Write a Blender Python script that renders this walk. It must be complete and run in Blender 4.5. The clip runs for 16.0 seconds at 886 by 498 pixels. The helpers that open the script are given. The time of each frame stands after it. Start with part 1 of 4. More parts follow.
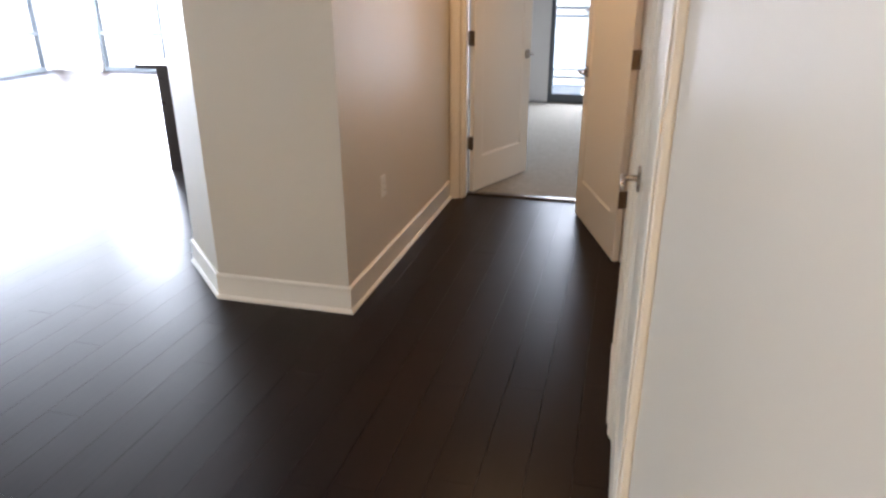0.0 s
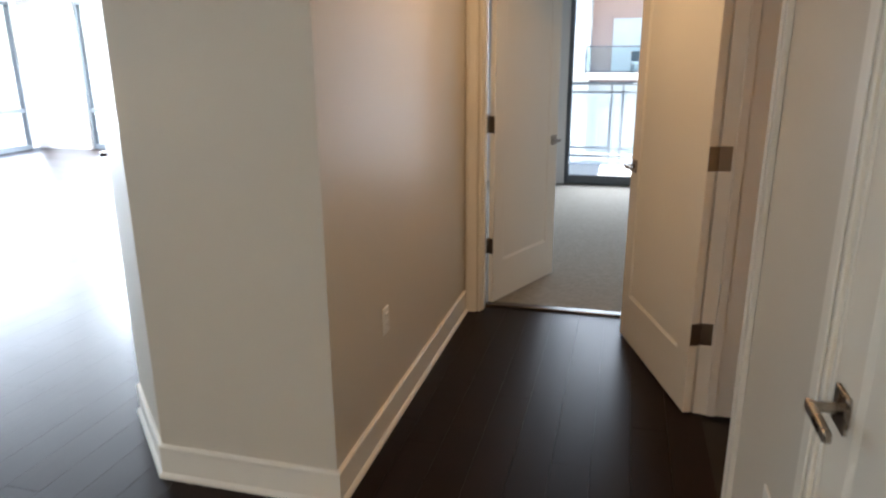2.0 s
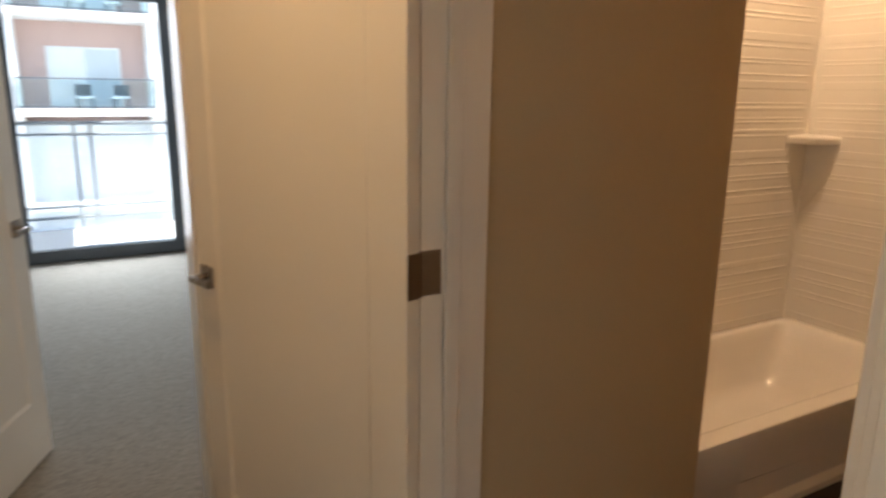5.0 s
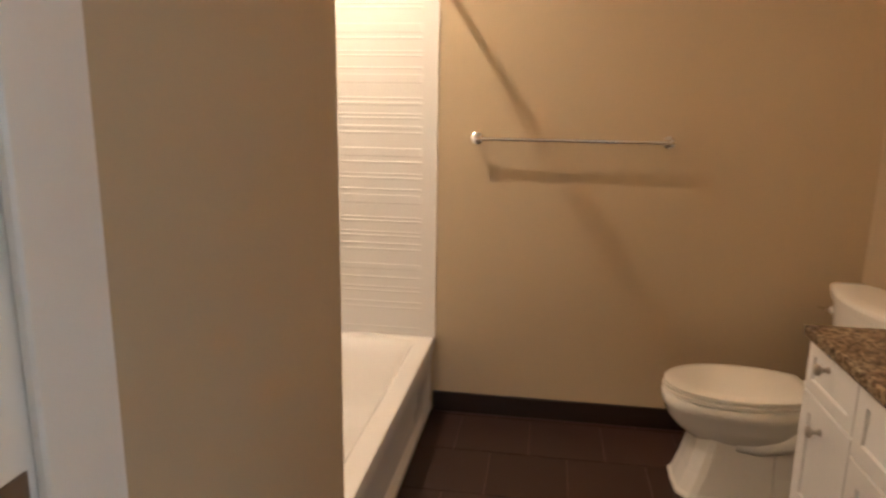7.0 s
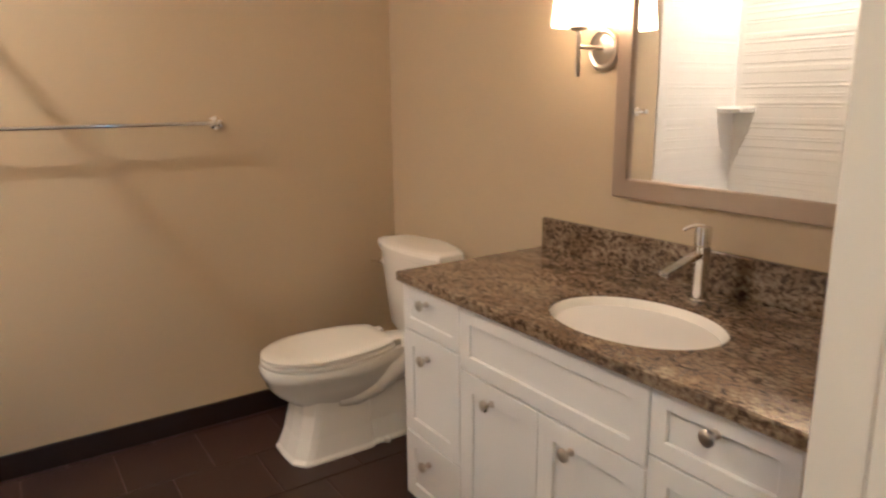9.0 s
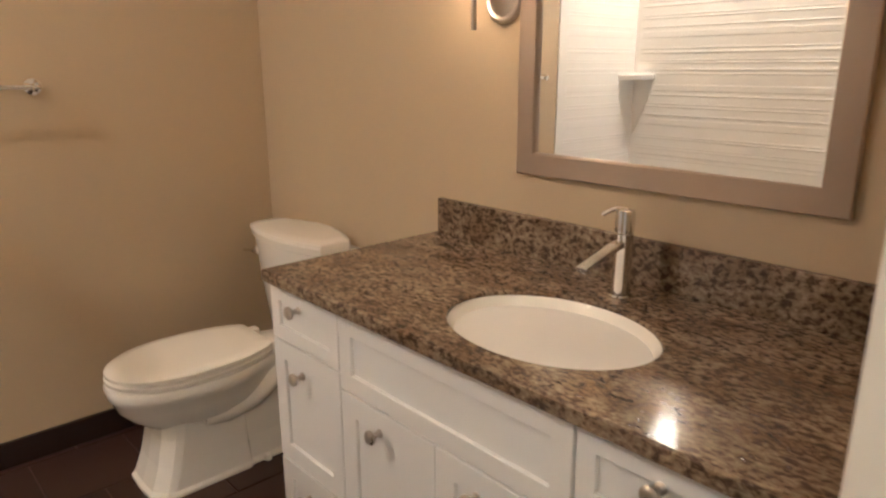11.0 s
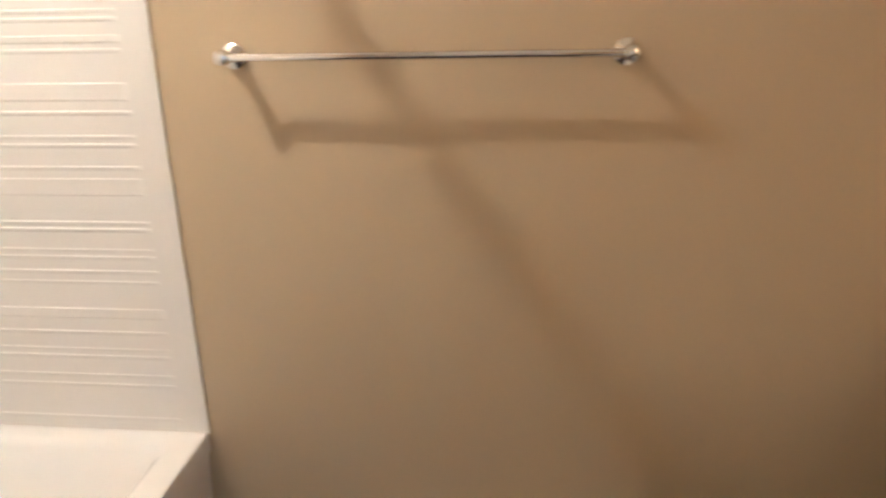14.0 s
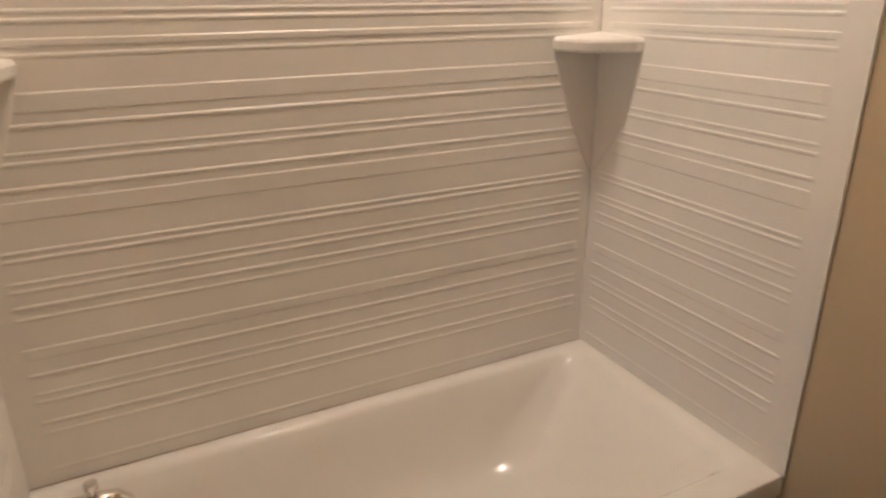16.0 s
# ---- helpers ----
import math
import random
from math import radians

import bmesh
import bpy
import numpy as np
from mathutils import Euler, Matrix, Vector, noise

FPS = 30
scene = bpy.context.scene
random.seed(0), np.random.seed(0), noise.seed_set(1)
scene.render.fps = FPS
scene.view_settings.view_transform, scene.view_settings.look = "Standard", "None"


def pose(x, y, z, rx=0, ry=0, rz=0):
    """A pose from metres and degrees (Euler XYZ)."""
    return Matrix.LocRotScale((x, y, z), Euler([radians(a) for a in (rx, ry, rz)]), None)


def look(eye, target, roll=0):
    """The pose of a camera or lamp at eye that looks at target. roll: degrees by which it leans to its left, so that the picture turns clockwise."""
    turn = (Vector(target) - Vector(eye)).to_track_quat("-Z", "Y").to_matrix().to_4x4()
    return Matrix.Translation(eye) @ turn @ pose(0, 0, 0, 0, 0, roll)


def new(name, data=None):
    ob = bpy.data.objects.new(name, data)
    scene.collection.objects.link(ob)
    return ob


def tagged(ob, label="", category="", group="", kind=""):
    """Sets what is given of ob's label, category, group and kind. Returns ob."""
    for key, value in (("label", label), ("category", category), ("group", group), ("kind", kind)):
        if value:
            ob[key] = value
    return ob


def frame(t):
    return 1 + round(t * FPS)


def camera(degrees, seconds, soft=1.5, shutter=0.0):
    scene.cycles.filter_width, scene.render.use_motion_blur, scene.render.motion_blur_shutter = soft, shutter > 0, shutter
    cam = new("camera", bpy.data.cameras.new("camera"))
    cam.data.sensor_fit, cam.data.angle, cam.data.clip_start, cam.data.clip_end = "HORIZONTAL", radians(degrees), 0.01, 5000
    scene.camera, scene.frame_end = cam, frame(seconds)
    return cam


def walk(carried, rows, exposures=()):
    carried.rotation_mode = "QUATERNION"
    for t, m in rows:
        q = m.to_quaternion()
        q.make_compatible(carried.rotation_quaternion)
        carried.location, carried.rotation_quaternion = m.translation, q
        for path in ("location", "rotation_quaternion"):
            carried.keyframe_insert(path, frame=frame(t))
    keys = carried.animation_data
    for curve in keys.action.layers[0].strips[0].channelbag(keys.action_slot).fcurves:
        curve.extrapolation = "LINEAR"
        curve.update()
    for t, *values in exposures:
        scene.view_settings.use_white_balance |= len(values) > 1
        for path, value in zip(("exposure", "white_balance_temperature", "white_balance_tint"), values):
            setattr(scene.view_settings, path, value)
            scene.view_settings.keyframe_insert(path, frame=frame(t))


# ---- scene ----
cam = camera(67.0, 16.0, soft=2.4, shutter=0.4)
PATH = [
    (0, (1.214, -2.759, 1.519), (0.735, -0.964, 0.781), -0.2),
    (0.5, (1.163, -2.563, 1.527), (0.636, -0.755, 0.855), -0.3),
    (1, (1.125, -2.334, 1.537), (0.582, -0.509, 0.925), -0.5),
    (1.5, (1.018, -2.107, 1.536), (0.479, -0.269, 0.961), -0.5),
    (2, (0.905, -1.897, 1.546), (0.405, -0.04, 0.994), -0.4),
    (2.5, (0.845, -1.614, 1.545), (0.428, 0.268, 1.014), -0.4),
    (3, (0.744, -1.33, 1.535), (0.468, 0.583, 1.022), -0.2),
    (3.5, (0.665, -1.084, 1.54), (0.657, 0.854, 1.045), 0.0),
    (4, (0.678, -0.796, 1.528), (0.943, 1.128, 1.05), -0.0),
    (4.5, (0.651, -0.503, 1.52), (1.221, 1.358, 1.061), 0.4),
    (5, (0.653, -0.246, 1.519), (1.598, 1.458, 1.069), 0.7),
    (5.2, (0.676, -0.151, 1.513), (1.767, 1.463, 1.061), 0.7),
    (7.3, (0.971, 0.672, 1.456), (2.929, 0.729, 1.05), 0.8),
    (7.5, (1.009, 0.711, 1.436), (2.968, 0.61, 1.045), 0.7),
    (8, (1.059, 0.82, 1.413), (2.943, 0.266, 1.038), 0.4),
    (8.3, (1.07, 0.86, 1.419), (2.874, 0.09, 1.025), 0.1),
    (8.5, (1.076, 0.875, 1.414), (2.826, -0.005, 1.014), -0.1),
    (9, (1.067, 0.885, 1.411), (2.687, -0.205, 0.975), -0.6),
    (9.5, (1.066, 0.877, 1.404), (2.563, -0.364, 0.936), -0.7),
    (9.7, (1.076, 0.854, 1.395), (2.537, -0.427, 0.92), -0.7),
    (11.8, (1.56, 0.565, 1.372), (2.984, -0.727, 0.822), -0.5),
    (12, (1.627, 0.567, 1.352), (3.113, -0.654, 0.803), -0.6),
    (12.5, (1.815, 0.475, 1.336), (3.463, -0.502, 0.764), -0.8),
    (13, (2.004, 0.329, 1.381), (3.802, -0.307, 0.777), -0.4),
    (13.5, (2.259, 0.264, 1.412), (4.135, 0.037, 0.757), -0.8),
    (14, (2.489, 0.328, 1.389), (4.373, 0.514, 0.746), -1.0),
    (14.5, (2.669, 0.323, 1.365), (4.375, 1.147, 0.724), -1.2),
    (15, (2.685, 0.334, 1.348), (4.102, 1.588, 0.701), -1.0),
    (15.5, (2.636, 0.383, 1.371), (3.816, 1.846, 0.686), -1.2),
    (15.7, (2.638, 0.353, 1.402), (3.658, 1.922, 0.703), -1.1),
    (16, (2.642, 0.308, 1.445), (3.483, 1.979, 0.737), -0.5),
]
EXPOSURE = [(0, 1.99, 6250, 17), (0.5, 1.86, 6250, 16), (1.0, 1.70, 6200, 14), (2.0, 1.63, 6150, 12), (3.0, 1.69, 6550, 14), (3.5, 1.58, 6750, 14), (4.0, 1.52, 6750, 13), (4.5, 1.51, 6500, 12), (5.0, 1.56, 6400, 12),
            (5.2, 1.60, 6300, 11), (7.3, 2.48, 4800, 6), (8.5, 2.76, 4420, 3), (9.5, 2.68, 4370, 4), (12.0, 2.80, 4410, 3), (12.5, 2.86, 4340, 3), (13.5, 2.88, 4310, 3), (14.5, 2.68, 4260, 2), (15.0, 2.38, 4370, 4), (16.0, 1.90, 4700, 6)]
walk(cam, [(t, look(eye, target, roll)) for t, eye, target, roll in PATH], EXPOSURE)

# ---------------------------------------------------------------- light
world = bpy.data.worlds.new("sky")
scene.world = world
world.use_nodes = True
wn = world.node_tree.nodes
wn.clear()
sky = wn.new("ShaderNodeTexSky")
sky.sky_type, sky.sun_disc = "NISHITA", False
sky.sun_elevation, sky.sun_rotation = radians(68), radians(236)
bg = wn.new("ShaderNodeBackground")
bg.inputs[1].default_value = 0.15
wout = wn.new("ShaderNodeOutputWorld")
world.node_tree.links.new(sky.outputs[0], bg.inputs[0])
world.node_tree.links.new(bg.outputs[0], wout.inputs[0])


def lamp(name, kind, m, energy, color, **more):
    data = bpy.data.lights.new(name, kind)
    data.energy, data.color = energy, color
    for key, value in more.items():
        if key == "size":
            data.size = value
        elif key == "size_y":
            data.shape, data.size_y = "RECTANGLE", value
        elif key == "angle":
            data.angle = value
        elif key == "radius":
            data.shadow_soft_size = value
        elif key == "spread":
            data.spread = value
        elif key == "disk":
            data.shape, data.size = "DISK", value
    ob = new(name, data)
    ob.matrix_world = m
    return ob


WARM = (1.0, 0.55, 0.235)
SHOWER = (1.0, 0.655, 0.37)
WARM_HALL = (1.0, 0.64, 0.31)
DAY = (0.81, 0.905, 1.0)
lamp("sun", "SUN", look((0, 0, 20), (-6.5, 4.4, 0)), 4.6, (1.0, 0.95, 0.88), angle=radians(0.5))
# sky light in the window openings
lamp("bedroom_daylight", "AREA", look((0.90, 6.36, 1.25), (0.92, 0, 0.9)), 28, DAY, size=1.3, size_y=2.2)
lamp("living_daylight_back", "AREA", look((-4.8, 8.0, 1.35), (-4.8, 0, 0.8)), 820, DAY, size=6.6, size_y=2.4)
lamp("living_daylight_side", "AREA", look((-9.15, 6.1, 1.35), (0, 6.1, 0.9)), 150, DAY, size=3.6, size_y=2.4)
# recessed lamps
lamp("shower_lamp", "AREA", look((3.31, 1.58, 2.715), (3.31, 1.58, 0)), 6.2, SHOWER, disk=0.07)
lamp("hall_lamp", "AREA", look((0.62, 1.05, 2.585), (0.62, 1.05, 0)), 4.2, WARM_HALL, disk=0.12)
# unseen source, added to put warm light on the pier's front face
lamp("entry_fill_lamp", "AREA", look((0.95, -4.40, 2.585), (0.95, -4.40, 0)), 11.5, WARM_HALL, disk=0.12)
lamp("sconce_bulb", "POINT", pose(2.585, -0.637, 1.76), 0.6, WARM, radius=0.03)

# ---------------------------------------------------------------- materials


def material(name, color, rough=0.5, metal=0.0, vary=0.06, scale=3.0, fine=60.0, bump=0.05, depth=0.002,
             coat=0.0, per_piece=0.0, rough_vary=0.08, sheen=0.0):
    """Paint or solid surface: broad tone drift, fine grain and a little relief."""
    m = bpy.data.materials.new(name)
    m.use_nodes = True
    t = m.node_tree
    n, l = t.nodes, t.links
    b = n["Principled BSDF"]
    b.inputs["Metallic"].default_value = metal
    b.inputs["Coat Weight"].default_value = coat
    b.inputs["Coat Roughness"].default_value = 0.12
    b.inputs["Sheen Weight"].default_value = sheen
    co = n.new("ShaderNodeTexCoord")
    broad = n.new("ShaderNodeTexNoise")
    broad.inputs["Scale"].default_value = scale
    broad.inputs["Detail"].default_value = 4
    grain = n.new("ShaderNodeTexNoise")
    grain.inputs["Scale"].default_value = fine
    grain.inputs["Detail"].default_value = 3
    l.new(co.outputs["Object"], broad.inputs["Vector"])
    l.new(co.outputs["Object"], grain.inputs["Vector"])
    mix = n.new("ShaderNodeMixRGB")
    mix.inputs[1].default_value = (*[c * (1 - vary) for c in color], 1)
    mix.inputs[2].default_value = (*[min(1, c * (1 + vary)) for c in color], 1)
    l.new(broad.outputs[0], mix.inputs[0])
    out = mix.outputs[0]
    if per_piece:
        info = n.new("ShaderNodeObjectInfo")
        rng = n.new("ShaderNodeMapRange")
        rng.inputs[3].default_value, rng.inputs[4].default_value = 1 - per_piece, 1 + per_piece
        l.new(info.outputs["Random"], rng.inputs[0])
        hsv = n.new("ShaderNodeHueSaturation")
        l.new(rng.outputs[0], hsv.inputs["Value"])
        l.new(out, hsv.inputs["Color"])
        out = hsv.outputs[0]
    l.new(out, b.inputs["Base Color"])
    rr = n.new("ShaderNodeMapRange")
    rr.inputs[3].default_value, rr.inputs[4].default_value = max(0.02, rough - rough_vary), min(1, rough + rough_vary)
    l.new(broad.outputs[0], rr.inputs[0])
    l.new(rr.outputs[0], b.inputs["Roughness"])
    if bump:
        bu = n.new("ShaderNodeBump")
        bu.inputs["Strength"].default_value, bu.inputs["Distance"].default_value = bump, depth
        l.new(grain.outputs[0], bu.inputs["Height"])
        l.new(bu.outputs[0], b.inputs["Normal"])
    return m


def granite():
    m = bpy.data.materials.new("granite")
    m.use_nodes = True
    n, l = m.node_tree.nodes, m.node_tree.links
    b = n["Principled BSDF"]
    co = n.new("ShaderNodeTexCoord")
    mp = n.new("ShaderNodeMapping")
    mp.inputs["Rotation"].default_value = (0, 0, 0.5)
    mp.inputs["Scale"].default_value = (0.75, 1.35, 1.0)
    l.new(co.outputs["Object"], mp.inputs[0])
    speck = n.new("ShaderNodeTexNoise")
    speck.inputs["Scale"].default_value, speck.inputs["Detail"].default_value, speck.inputs["Roughness"].default_value = 82, 5, 0.60
    speck.inputs["Distortion"].default_value = 0.35
    l.new(mp.outputs[0], speck.inputs["Vector"])
    cloud = n.new("ShaderNodeTexNoise")
    cloud.inputs["Scale"].default_value, cloud.inputs["Detail"].default_value = 9, 4
    l.new(mp.outputs[0], cloud.inputs["Vector"])
    ramp = n.new("ShaderNodeValToRGB")
    e = ramp.color_ramp.elements
    e[0].position, e[0].color = 0.30, (0.042, 0.028, 0.022, 1)
    e[1].position, e[1].color = 0.72, (0.37, 0.298, 0.195, 1)
    for p, c in ((0.42, (0.085, 0.055, 0.038, 1)), (0.49, (0.195, 0.142, 0.090, 1)), (0.59, (0.29, 0.223, 0.140, 1))):
        k = e.new(p)
        k.color = c
    l.new(speck.outputs[0], ramp.inputs[0])
    tone = n.new("ShaderNodeMixRGB")
    tone.blend_type = "MULTIPLY"
    tr = n.new("ShaderNodeMapRange")
    tr.inputs[1].default_value, tr.inputs[2].default_value, tr.inputs[3].default_value, tr.inputs[4].default_value = 0.42, 0.64, 0.0, 0.75
    l.new(cloud.outputs[0], tr.inputs[0])
    l.new(tr.outputs[0], tone.inputs[0])
    tone.inputs[2].default_value = (0.52, 0.43, 0.38, 1)
    l.new(ramp.outputs[0], tone.inputs[1])
    l.new(tone.outputs[0], b.inputs["Base Color"])
    b.inputs["Roughness"].default_value = 0.13
    return m


def plank_wood():
    m = bpy.data.materials.new("dark_plank_wood")
    m.use_nodes = True
    n, l = m.node_tree.nodes, m.node_tree.links
    b = n["Principled BSDF"]
    co = n.new("ShaderNodeTexCoord")
    info = n.new("ShaderNodeObjectInfo")
    shift = n.new("ShaderNodeVectorMath")
    shift.operation = "SCALE"
    shift.inputs[0].default_value = (7.0, 13.0, 3.0)
    l.new(info.outputs["Random"], shift.inputs["Scale"])
    add = n.new("ShaderNodeVectorMath")
    l.new(co.outputs["Object"], add.inputs[0])
    l.new(shift.outputs[0], add.inputs[1])
    mp = n.new("ShaderNodeMapping")
    mp.inputs["Scale"].default_value = (26, 1.6, 1)
    l.new(add.outputs[0], mp.inputs[0])
    grain = n.new("ShaderNodeTexNoise")
    grain.inputs["Scale"].default_value, grain.inputs["Detail"].default_value = 2.2, 6
    l.new(mp.outputs[0], grain.inputs["Vector"])
    mix = n.new("ShaderNodeMixRGB")
    mix.inputs[1].default_value = (0.0062, 0.0026, 0.0019, 1)
    mix.inputs[2].default_value = (0.0130, 0.0054, 0.0039, 1)
    l.new(grain.outputs[0], mix.inputs[0])
    rng = n.new("ShaderNodeMapRange")
    rng.inputs[3].default_value, rng.inputs[4].default_value = 0.9, 1.1
    l.new(info.outputs["Random"], rng.inputs[0])
    hsv = n.new("ShaderNodeHueSaturation")
    l.new(rng.outputs[0], hsv.inputs["Value"])
    l.new(mix.outputs[0], hsv.inputs["Color"])
    l.new(hsv.outputs[0], b.inputs["Base Color"])
    b.inputs["Specular IOR Level"].default_value = 0.15
    worn = n.new("ShaderNodeTexNoise")
    worn.inputs["Scale"].default_value, worn.inputs["Detail"].default_value = 2.5, 4
    l.new(co.outputs["Object"], worn.inputs["Vector"])
    rr = n.new("ShaderNodeMapRange")
    rr.inputs[3].default_value, rr.inputs[4].default_value = 0.28, 0.40
    l.new(worn.outputs[0], rr.inputs[0])
    l.new(rr.outputs[0], b.inputs["Roughness"])
    bu = n.new("ShaderNodeBump")
    bu.inputs["Strength"].default_value, bu.inputs["Distance"].default_value = 0.12, 0.002
    l.new(grain.outputs[0], bu.inputs["Height"])
    l.new(bu.outputs[0], b.inputs["Normal"])
    return m


def carpet():
    m = bpy.data.materials.new("carpet")
    m.use_nodes = True
    n, l = m.node_tree.nodes, m.node_tree.links
    b = n["Principled BSDF"]
    co = n.new("ShaderNodeTexCoord")
    mp = n.new("ShaderNodeMapping")
    mp.inputs["Scale"].default_value = (0.55, 1.6, 1)
    l.new(co.outputs["Object"], mp.inputs[0])
    tuft = n.new("ShaderNodeTexNoise")
    tuft.inputs["Scale"].default_value, tuft.inputs["Detail"].default_value = 70, 4
    l.new(mp.outputs[0], tuft.inputs["Vector"])
    ramp = n.new("ShaderNodeValToRGB")
    e = ramp.color_ramp.elements
    e[0].position, e[0].color = 0.25, (0.165, 0.142, 0.110, 1)
    e[1].position, e[1].color = 0.75, (0.325, 0.285, 0.228, 1)
    l.new(tuft.outputs[0], ramp.inputs[0])
    l.new(ramp.outputs[0], b.inputs["Base Color"])
    b.inputs["Roughness"].default_value = 0.95
    b.inputs["Sheen Weight"].default_value = 0.08
    bu = n.new("ShaderNodeBump")
    bu.inputs["Strength"].default_value, bu.inputs["Distance"].default_value = 0.4, 0.004
    l.new(tuft.outputs[0], bu.inputs["Height"])
    l.new(bu.outputs[0], b.inputs["Normal"])
    return m


def brushed(name, color, rough):
    m = material(name, color, rough, metal=1.0, vary=0.10, scale=20, fine=400, bump=0.03, depth=0.0005)
    return m


def glass_material(name, tint=(1, 1, 1), rough=0.0):
    m = bpy.data.materials.new(name)
    m.use_nodes = True
    n, l = m.node_tree.nodes, m.node_tree.links
    n.clear()
    out = n.new("ShaderNodeOutputMaterial")
    tr = n.new("ShaderNodeBsdfTransparent")
    tr.inputs[0].default_value = (*tint, 1)
    gl = n.new("ShaderNodeBsdfGlossy")
    gl.inputs["Roughness"].default_value = rough
    mx = n.new("ShaderNodeMixShader")
    lw = n.new("ShaderNodeLayerWeight")
    lw.inputs[0].default_value = 0.5
    edge = n.new("ShaderNodeMath")
    edge.operation = "POWER"
    edge.inputs[1].default_value = 4.0
    l.new(lw.outputs["Facing"], edge.inputs[0])
    fr = n.new("ShaderNodeMapRange")
    fr.inputs[3].default_value, fr.inputs[4].default_value = 0.035, 0.9
    l.new(edge.outputs[0], fr.inputs[0])
    l.new(fr.outputs[0], mx.inputs[0])
    l.new(tr.outputs[0], mx.inputs[1])
    l.new(gl.outputs[0], mx.inputs[2])
    l.new(mx.outputs[0], out.inputs[0])
    return m


def glowing(name, color, strength):
    m = bpy.data.materials.new(name)
    m.use_nodes = True
    b = m.node_tree.nodes["Principled BSDF"]
    b.inputs["Base Color"].default_value = (0.9, 0.88, 0.84, 1)
    b.inputs["Emission Color"].default_value = (*color, 1)
    b.inputs["Emission Strength"].default_value = strength
    b.inputs["Roughness"].default_value = 0.35
    return m


HALL = material("hall_wall_paint", (0.604, 0.545, 0.460), 0.40, vary=0.03, scale=1.2, fine=90, bump=0.10, depth=0.001)
TAN = material("tan_bath_paint", (0.528, 0.419, 0.262), 0.48, vary=0.035, scale=1.3, fine=90, bump=0.12, depth=0.001)
WHITE = material("white_trim_paint", (0.78, 0.725, 0.64), 0.33, vary=0.02, scale=2, fine=40, bump=0.04)
DOOR = material("white_door_paint", (0.765, 0.710, 0.622), 0.36, vary=0.025, scale=1.5, fine=35, bump=0.06)
CEIL = material("white_ceiling_paint", (0.80, 0.785, 0.75), 0.85, vary=0.02, scale=2, fine=120, bump=0.2)
BEDW = material("white_bedroom_paint", (0.74, 0.73, 0.71), 0.5, vary=0.02, bump=0.08)
PLANK = plank_wood()
GAP = material("dark_joint", (0.009, 0.005, 0.004), 0.6)
CARPET = carpet()
TILE = material("dark_brown_tile", (0.034, 0.0140, 0.0100), 0.48, vary=0.22, scale=6, fine=45, bump=0.12, per_piece=0.14)
GROUT = material("brown_grout", (0.14, 0.092, 0.068), 0.9, vary=0.15, scale=20)
TILEBASE = material("dark_tile_baseboard", (0.020, 0.0115, 0.009), 0.35, vary=0.2, scale=6)
CABINET = material("white_cabinet_paint", (0.76, 0.745, 0.73), 0.34, vary=0.015, bump=0.03)
GRANITE = granite()
PORCELAIN = material("white_porcelain", (0.82, 0.79, 0.73), 0.10, vary=0.015, bump=0.0, coat=0.4, rough_vary=0.03)
SEATMAT = material("white_seat_plastic", (0.80, 0.76, 0.685), 0.22, vary=0.015, bump=0.0)
ACRYLIC = material("white_acrylic", (0.80, 0.77, 0.715), 0.36, vary=0.02, bump=0.02, coat=0.0, fine=25, rough_vary=0.05)
TUBMAT = material("white_tub_enamel", (0.81, 0.78, 0.735), 0.16, vary=0.015, bump=0.0, coat=0.25, rough_vary=0.04)
CHROME = brushed("chrome", (0.78, 0.77, 0.75), 0.10)
NICKEL = brushed("satin_nickel", (0.52, 0.47, 0.41), 0.30)
LEVERM = brushed("dark_satin_nickel", (0.34, 0.295, 0.25), 0.28)
HINGE = brushed("dark_nickel", (0.24, 0.20, 0.165), 0.38)
KNUCKLE = material("dark_hinge_knuckle", (0.055, 0.046, 0.040), 0.45, metal=0.5, vary=0.1)
FRAMEM = material("taupe_mirror_frame", (0.42, 0.335, 0.26), 0.30, metal=0.75, rough_vary=0.02, vary=0.03, scale=8, fine=60, bump=0.0)
GREYFRAME = material("grey_window_frame", (0.27, 0.295, 0.32), 0.45, vary=0.06)
DARKFRAME = material("dark_window_frame", (0.10, 0.115, 0.128), 0.45, vary=0.06)
DARKWOOD = material("dark_counter_wood", (0.03, 0.02, 0.016), 0.3, vary=0.2, scale=8)
CONCRETE = material("pale_concrete", (0.82, 0.81, 0.79), 0.85, vary=0.08, scale=2, fine=50, bump=0.2)
BRICK = material("pink_brick", (0.58, 0.41, 0.36), 0.9, vary=0.14, scale=14, fine=80, bump=0.3)
STUCCO = material("pale_stucco", (0.80, 0.785, 0.76), 0.9, vary=0.05, scale=3, bump=0.2)
BLIND = material("white_blind", (0.75, 0.75, 0.74), 0.7, vary=0.03)
DARKGLASS = material("shaded_window_glass", (0.55, 0.60, 0.63), 0.08, vary=0.3, scale=0.6, bump=0.0)
ASPHALT = material("pale_paving", (0.42, 0.42, 0.41), 0.9, vary=0.2, scale=1, fine=40, bump=0.3)
SIGN = material("grey_sign", (0.60, 0.62, 0.64), 0.5, vary=0.08)
SIGNTEXT = material("white_sign_letters", (0.85, 0.85, 0.84), 0.5)
OUTLETM = material("white_outlet_plastic", (0.78, 0.755, 0.71), 0.3, bump=0)
SHADE = glowing("frosted_glass_shade", (1.0, 0.55, 0.235), 3.3)
LAMPLENS = glowing("lamp_lens", (1.0, 0.70, 0.40), 4.0)
GLASS = glass_material("window_glass", (0.97, 1.0, 1.0))
